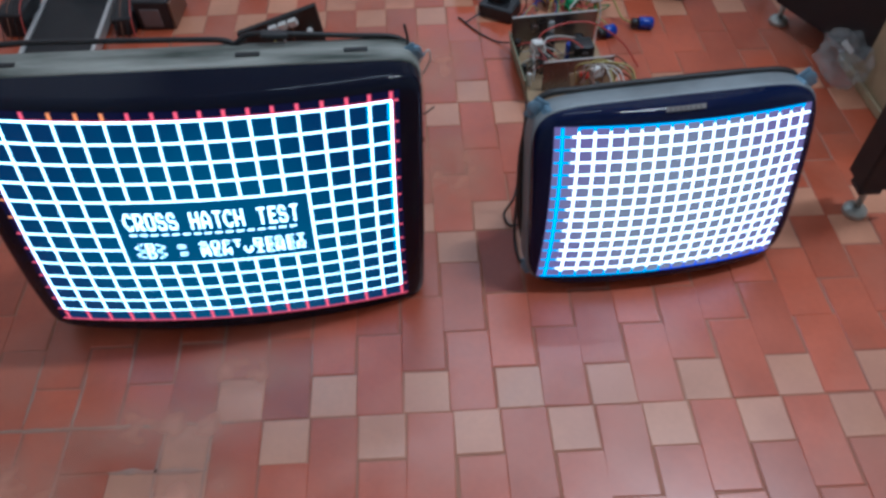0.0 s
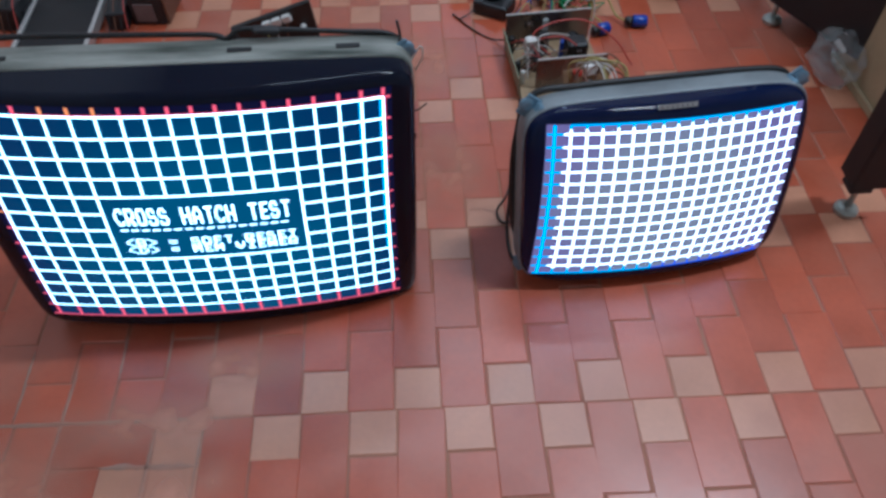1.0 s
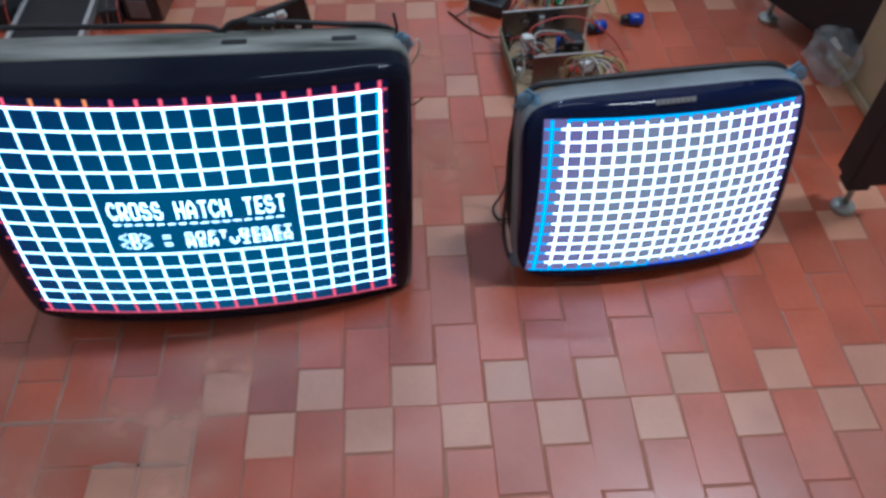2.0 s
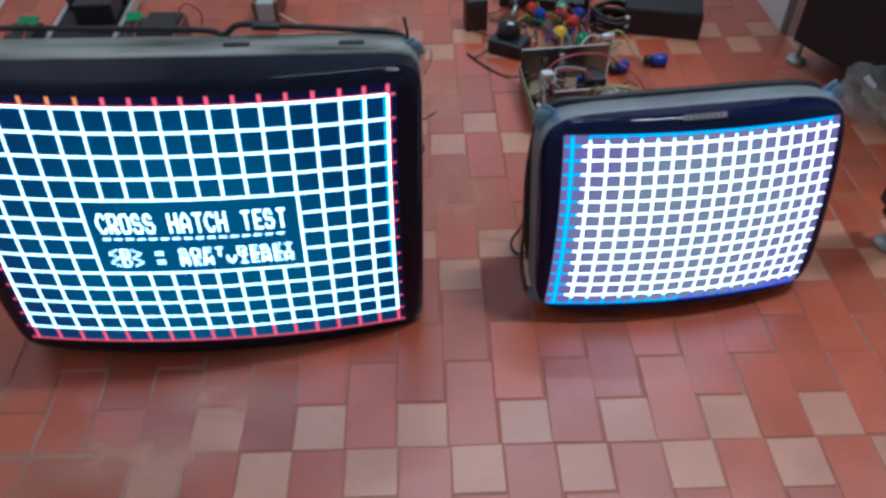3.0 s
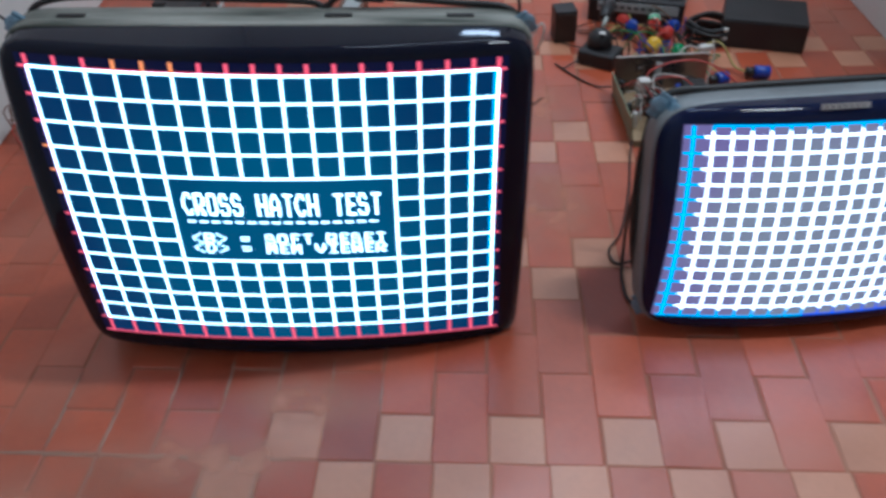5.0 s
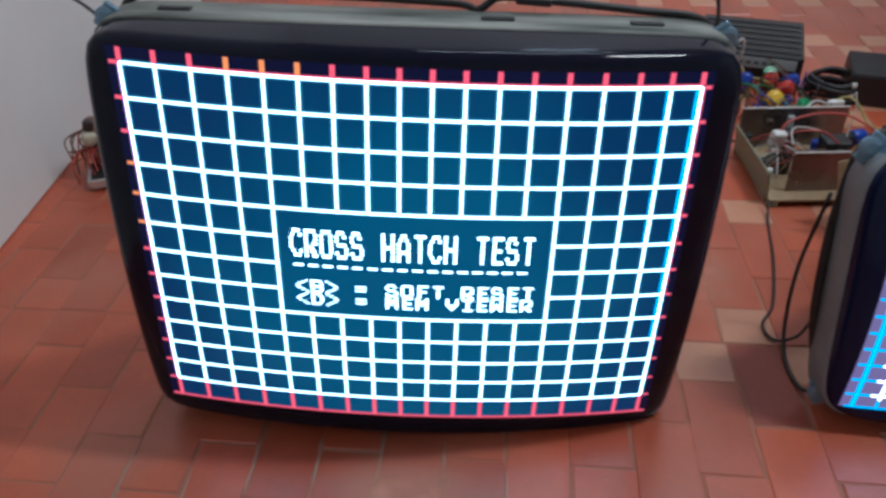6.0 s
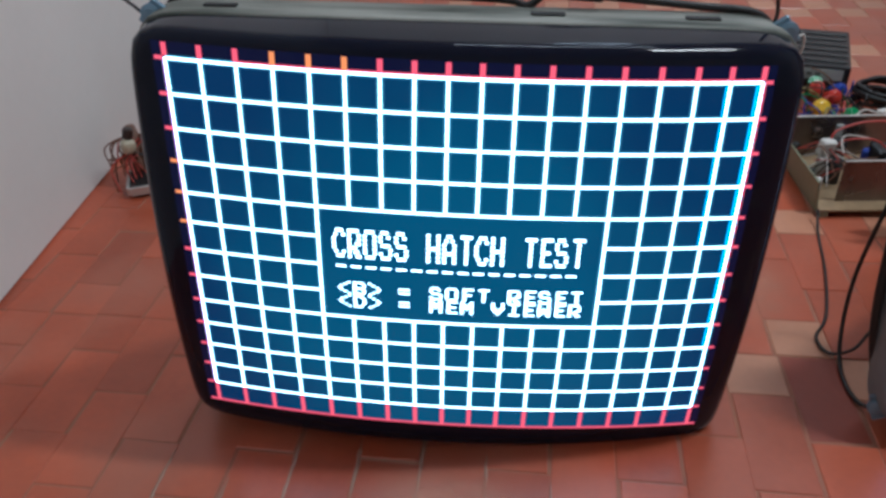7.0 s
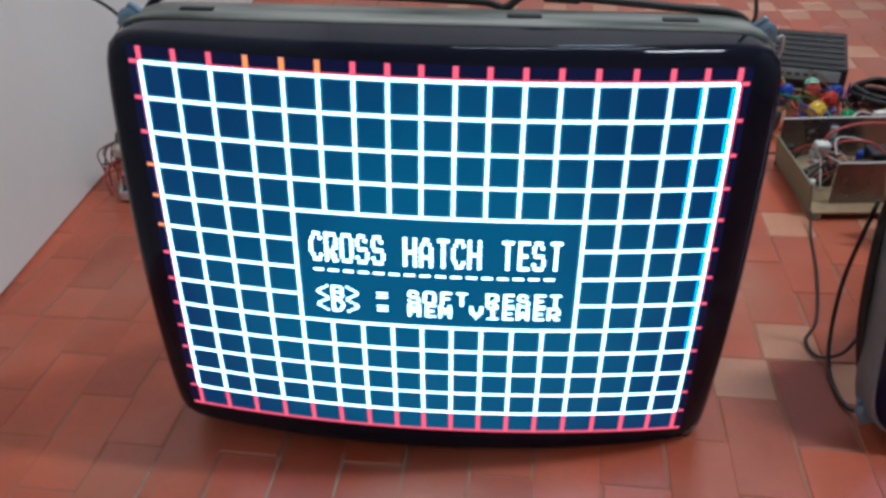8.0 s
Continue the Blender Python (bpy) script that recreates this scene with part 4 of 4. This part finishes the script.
cab = thing("arcade_cabinet", pose(0.862, 0.862, 0, 0, 0, -64), "black arcade cabinet on levelling feet", "cabinet")
part("body", box((0.30, 0.55, 1.10), pose(0.135, 0.265, 0.60), 0.004), black_matt, cab)
part("kick_panel", box((0.26, 0.02, 0.06), pose(0.135, 0.05, 0.07), 0.002, 1), black_plastic, cab)
for x, y in ((0.0, 0.005), (0.25, 0.02), (0.02, 0.5), (0.25, 0.5)):
    levelling_foot(cab, x, y, 0.055)
wp = thing("white_partition", pose(0.885, 1.0, 0, 0, 0, 1), "white laminated partition board standing on the floor", "partition")
part("board", box((0.018, 0.62, 1.2), pose(0.0, 0.31, 0.6), 0.001, 1), white_laminate, wp)
part("edge_strip", box((0.020, 0.006, 1.2), pose(0.0, -0.0035, 0.6), 0.001, 1), label_grey, wp)
bd = thing("wooden_board", pose(0.965, 0.42, 0, 0, 0, 2), "pale wooden board standing beside the cabinet", "board")
part("panel", box((0.018, 0.30, 0.9), pose(0.009, 0.15, 0.45), 0.002, 1), wood_pale, bd)
part("skirting", box((0.008, 0.30, 0.02), pose(-0.0045, 0.15, 0.01), 0.002, 1), wood_pale, bd)

# crumpled clear bag
bag = thing("plastic_bag", pose(0.925, 0.665, 0), "crumpled clear plastic bag on the floor", "plastic bag")
bm = bmesh.new()
bmesh.ops.create_icosphere(bm, subdivisions=4, radius=1.0)
for v in bm.verts:
    p = v.co.copy()
    k = 1 + 0.35 * noise.noise(p * 2.2) + 0.30 * abs(noise.noise(p * 5.1)) + 0.16 * abs(noise.noise(p * 11))
    v.co = Vector((p.x * 0.040 * k, p.y * 0.058 * k, max(0.0, 0.048 + p.z * 0.050 * k)))
part("sheet", bm, film, bag)
part("contents", box((0.018, 0.03, 0.004), pose(0.012, 0.02, 0.062, 25, -30, 20), 0.001, 1), nylon_white, bag, "white card inside")

# ---- floor ----
T = 0.07
floor = tagged(part("floor", box((X1 - X0, Y1 - Y0, 0.1), pose((X0 + X1) / 2, (Y0 + Y1) / 2, -0.0511)), grout), "terracotta tiled floor with red oblongs and pale squares", "floor", kind="structure")


def tile_mesh(name, w, h, mat):
    bm = bmesh.new()
    g, d = 0.0008, 0.0011
    lo = [bm.verts.new((x, y, -0.006)) for x, y in ((-w / 2 + g, -h / 2 + g), (w / 2 - g, -h / 2 + g), (w / 2 - g, h / 2 - g), (-w / 2 + g, h / 2 - g))]
    md = [bm.verts.new((v.co.x, v.co.y, -0.0012)) for v in lo]
    hi = [bm.verts.new((v.co.x - math.copysign(d, v.co.x), v.co.y - math.copysign(d, v.co.y), 0)) for v in lo]
    for p, q in ((lo, md), (md, hi)):
        for i in range(4):
            j = (i + 1) % 4
            bm.faces.new((p[i], p[j], q[j], q[i]))
    bm.faces.new(hi)
    me = bpy.data.meshes.new(name)
    bm.to_mesh(me)
    bm.free()
    me.materials.append(mat)
    return me


tile_long = tile_mesh("tile_long", T, 2 * T, tile_red)
tile_square = tile_mesh("tile_square", T, T, tile_pale)
rng = random.Random(5)
far = {0: [], 1: []}
count = 0
for k in range(math.floor((X0 - 0.1) / T), math.ceil(X1 / T) + 2):
    for m5 in range(-8, 11):
        start = (5 * m5 - 1 if k % 2 == 0 else 5 * m5 - 2) * T
        for pale, y, h in ((1, start, T), (0, start + T, 2 * T), (0, start + 3 * T, 2 * T)):
            cx, cyy = (k + 0.5) * T, y + h / 2
            cx -= 0.03 * cyy
            if cx + T / 2 < -0.967 - 0.1 * cyy or cx - T / 2 > X1 or cyy - h / 2 < Y0 or cyy + h / 2 > Y1:
                continue
            dz, turn, tip = rng.uniform(-0.0004, 0.0003), rng.gauss(0, 0.5), rng.gauss(0, 0.10)
            if (k, round(y / T)) in ((-5, -1), (-9, 4), (-8, 9)):
                pale = 2
            if k <= -8 and pale == 1:
                pale = 2
            # a mended corner: an oblong laid across and a pale oblong
            at = (k, round(y / T))
            if at in ((-7, -2), (-6, -3), (-5, -2), (-5, -4), (2, 2)):
                continue
            if at == (-6, -1):
                pale = 2
            m = pose(cx + rng.gauss(0, 0.0006), cyy + rng.gauss(0, 0.0008), dz, tip, rng.gauss(0, 0.10), turn)
            if -0.62 < cx < 0.78 and -0.36 < cyy < 0.70 and count < 320 and pale < 2:
                count += 1
                ob = new("tile", tile_square if pale else tile_long)
                ob.matrix_basis = m
                ob.parent = floor
            else:
                far[1 if pale == 1 else 0].append((m, h))
for key, mat in ((0, tile_red_far), (1, tile_pale_far)):
    verts, faces = [], []
    for m, h in far[key]:
        n = len(verts)
        for ins, z in ((0.0008, -0.006), (0.0008, -0.0012), (0.0019, 0)):
            for sx, sy in ((-1, -1), (1, -1), (1, 1), (-1, 1)):
                verts.append(m @ Vector((sx * (T / 2 - ins), sy * (h / 2 - ins), z)))
        for r in (0, 4):
            for i in range(4):
                j = (i + 1) % 4
                faces.append((n + r + i, n + r + j, n + r + 4 + j, n + r + 4 + i))
        faces.append((n + 8, n + 9, n + 10, n + 11))
    me = bpy.data.meshes.new("tile_field")
    me.from_pydata(verts, [], faces)
    me.materials.append(mat)
    ob = tagged(new("tile_field", me), kind="stuff")
    ob.parent = floor


def extra_tile(mesh, x, y, turn, z=0.0002):
    ob = new("tile", mesh)
    ob.matrix_basis = pose(x, y, z, 0, 0, turn)
    ob.parent = floor


tile_pale_long = tile_mesh("tile_pale_long", T, 2 * T, tile_pale)
extra_tile(tile_long, -6 * T + 0.004, -1.5 * T, 90)
extra_tile(tile_pale_long, -4.5 * T + 0.004, -2 * T, 0.8)
extra_tile(tile_mesh("tile_red_square", T, T, tile_red), -4.5 * T + 0.006, -3.5 * T, 0.5)
tile_dark = material("terracotta_dark", (0.27, 0.055, 0.03), 0.5, vary=0.3, scale=9, spread=0.1, fine=0.11, bump=0.3)
extra_tile(tile_mesh("tile_dark_long", T - 0.003, 2 * T - 0.003, tile_dark), 0.1695, 0.2115, 1.5, -0.0008)
extra_tile(tile_square, -5.5 * T + 0.004, -2.52 * T, -1)


def filler(x0, y0f, x1, y1f, width):
    """A smear of pale mortar along a joint, uneven in width."""
    bm = bmesh.new()
    n = 26
    a, d = Vector((x0, y0f)), Vector((x1 - x0, y1f - y0f))
    s = Vector((-d.y, d.x)).normalized()
    rows = []
    for i in range(n + 1):
        p = a + d * i / n
        w = [width * (0.35 + 0.9 * abs(noise.noise(Vector((p.x * 60, p.y * 60, k * 7.0))))) * min(1, 6 * i / n + 0.1, 6 * (1 - i / n) + 0.1) for k in (0, 1)]
        rows.append([bm.verts.new((p.x + s.x * e, p.y + s.y * e, z)) for e, z in ((-w[0], -0.001), (-w[0] * 0.6, 0.0011), (w[1] * 0.6, 0.0011), (w[1], -0.001))])
    for p, q in zip(rows, rows[1:]):
        for j in range(3):
            bm.faces.new((p[j], p[j + 1], q[j + 1], q[j]))
    part("mortar_smear", bm, cement, floor, "pale mortar smear along a joint", smooth=True)


for x0, y0f, x1, y1f, w in ((-0.64, -0.069, -0.20, -0.071, 0.008), (-0.28, -0.005, -0.283, 0.10, 0.004), (-0.14, 0.0, -0.142, 0.06, 0.003), (-0.35, 0.02, -0.353, 0.09, 0.004), (-0.42, 0.0, -0.423, 0.08, 0.004), (-0.21, 0.04, -0.212, 0.09, 0.003), (-0.352, -0.21, -0.348, -0.072, 0.006), (-0.282, -0.21, -0.279, -0.075, 0.005), (-0.49, -0.20, -0.487, 0.03, 0.005), (-0.56, -0.06, -0.562, 0.06, 0.004), (-0.42, -0.14, -0.28, -0.143, 0.009)):
    filler(x0, y0f, x1, y1f, w)


# dusty discs that also lighten the floor where its sheen falls short
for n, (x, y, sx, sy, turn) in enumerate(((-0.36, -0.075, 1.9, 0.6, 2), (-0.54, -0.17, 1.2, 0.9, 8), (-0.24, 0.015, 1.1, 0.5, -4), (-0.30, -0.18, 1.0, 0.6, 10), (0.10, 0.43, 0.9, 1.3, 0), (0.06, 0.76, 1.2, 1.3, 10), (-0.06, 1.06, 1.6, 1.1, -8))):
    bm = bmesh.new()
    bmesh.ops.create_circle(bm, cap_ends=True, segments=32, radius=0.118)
    part("dust_sheen", bm, haze, floor, "thin pale mortar dust and painted sheen over tiles", at=pose(x, y, 0.0014 + 0.0003 * n, 0, 0, turn) @ Matrix.Diagonal((sx, sy, 1, 1)))
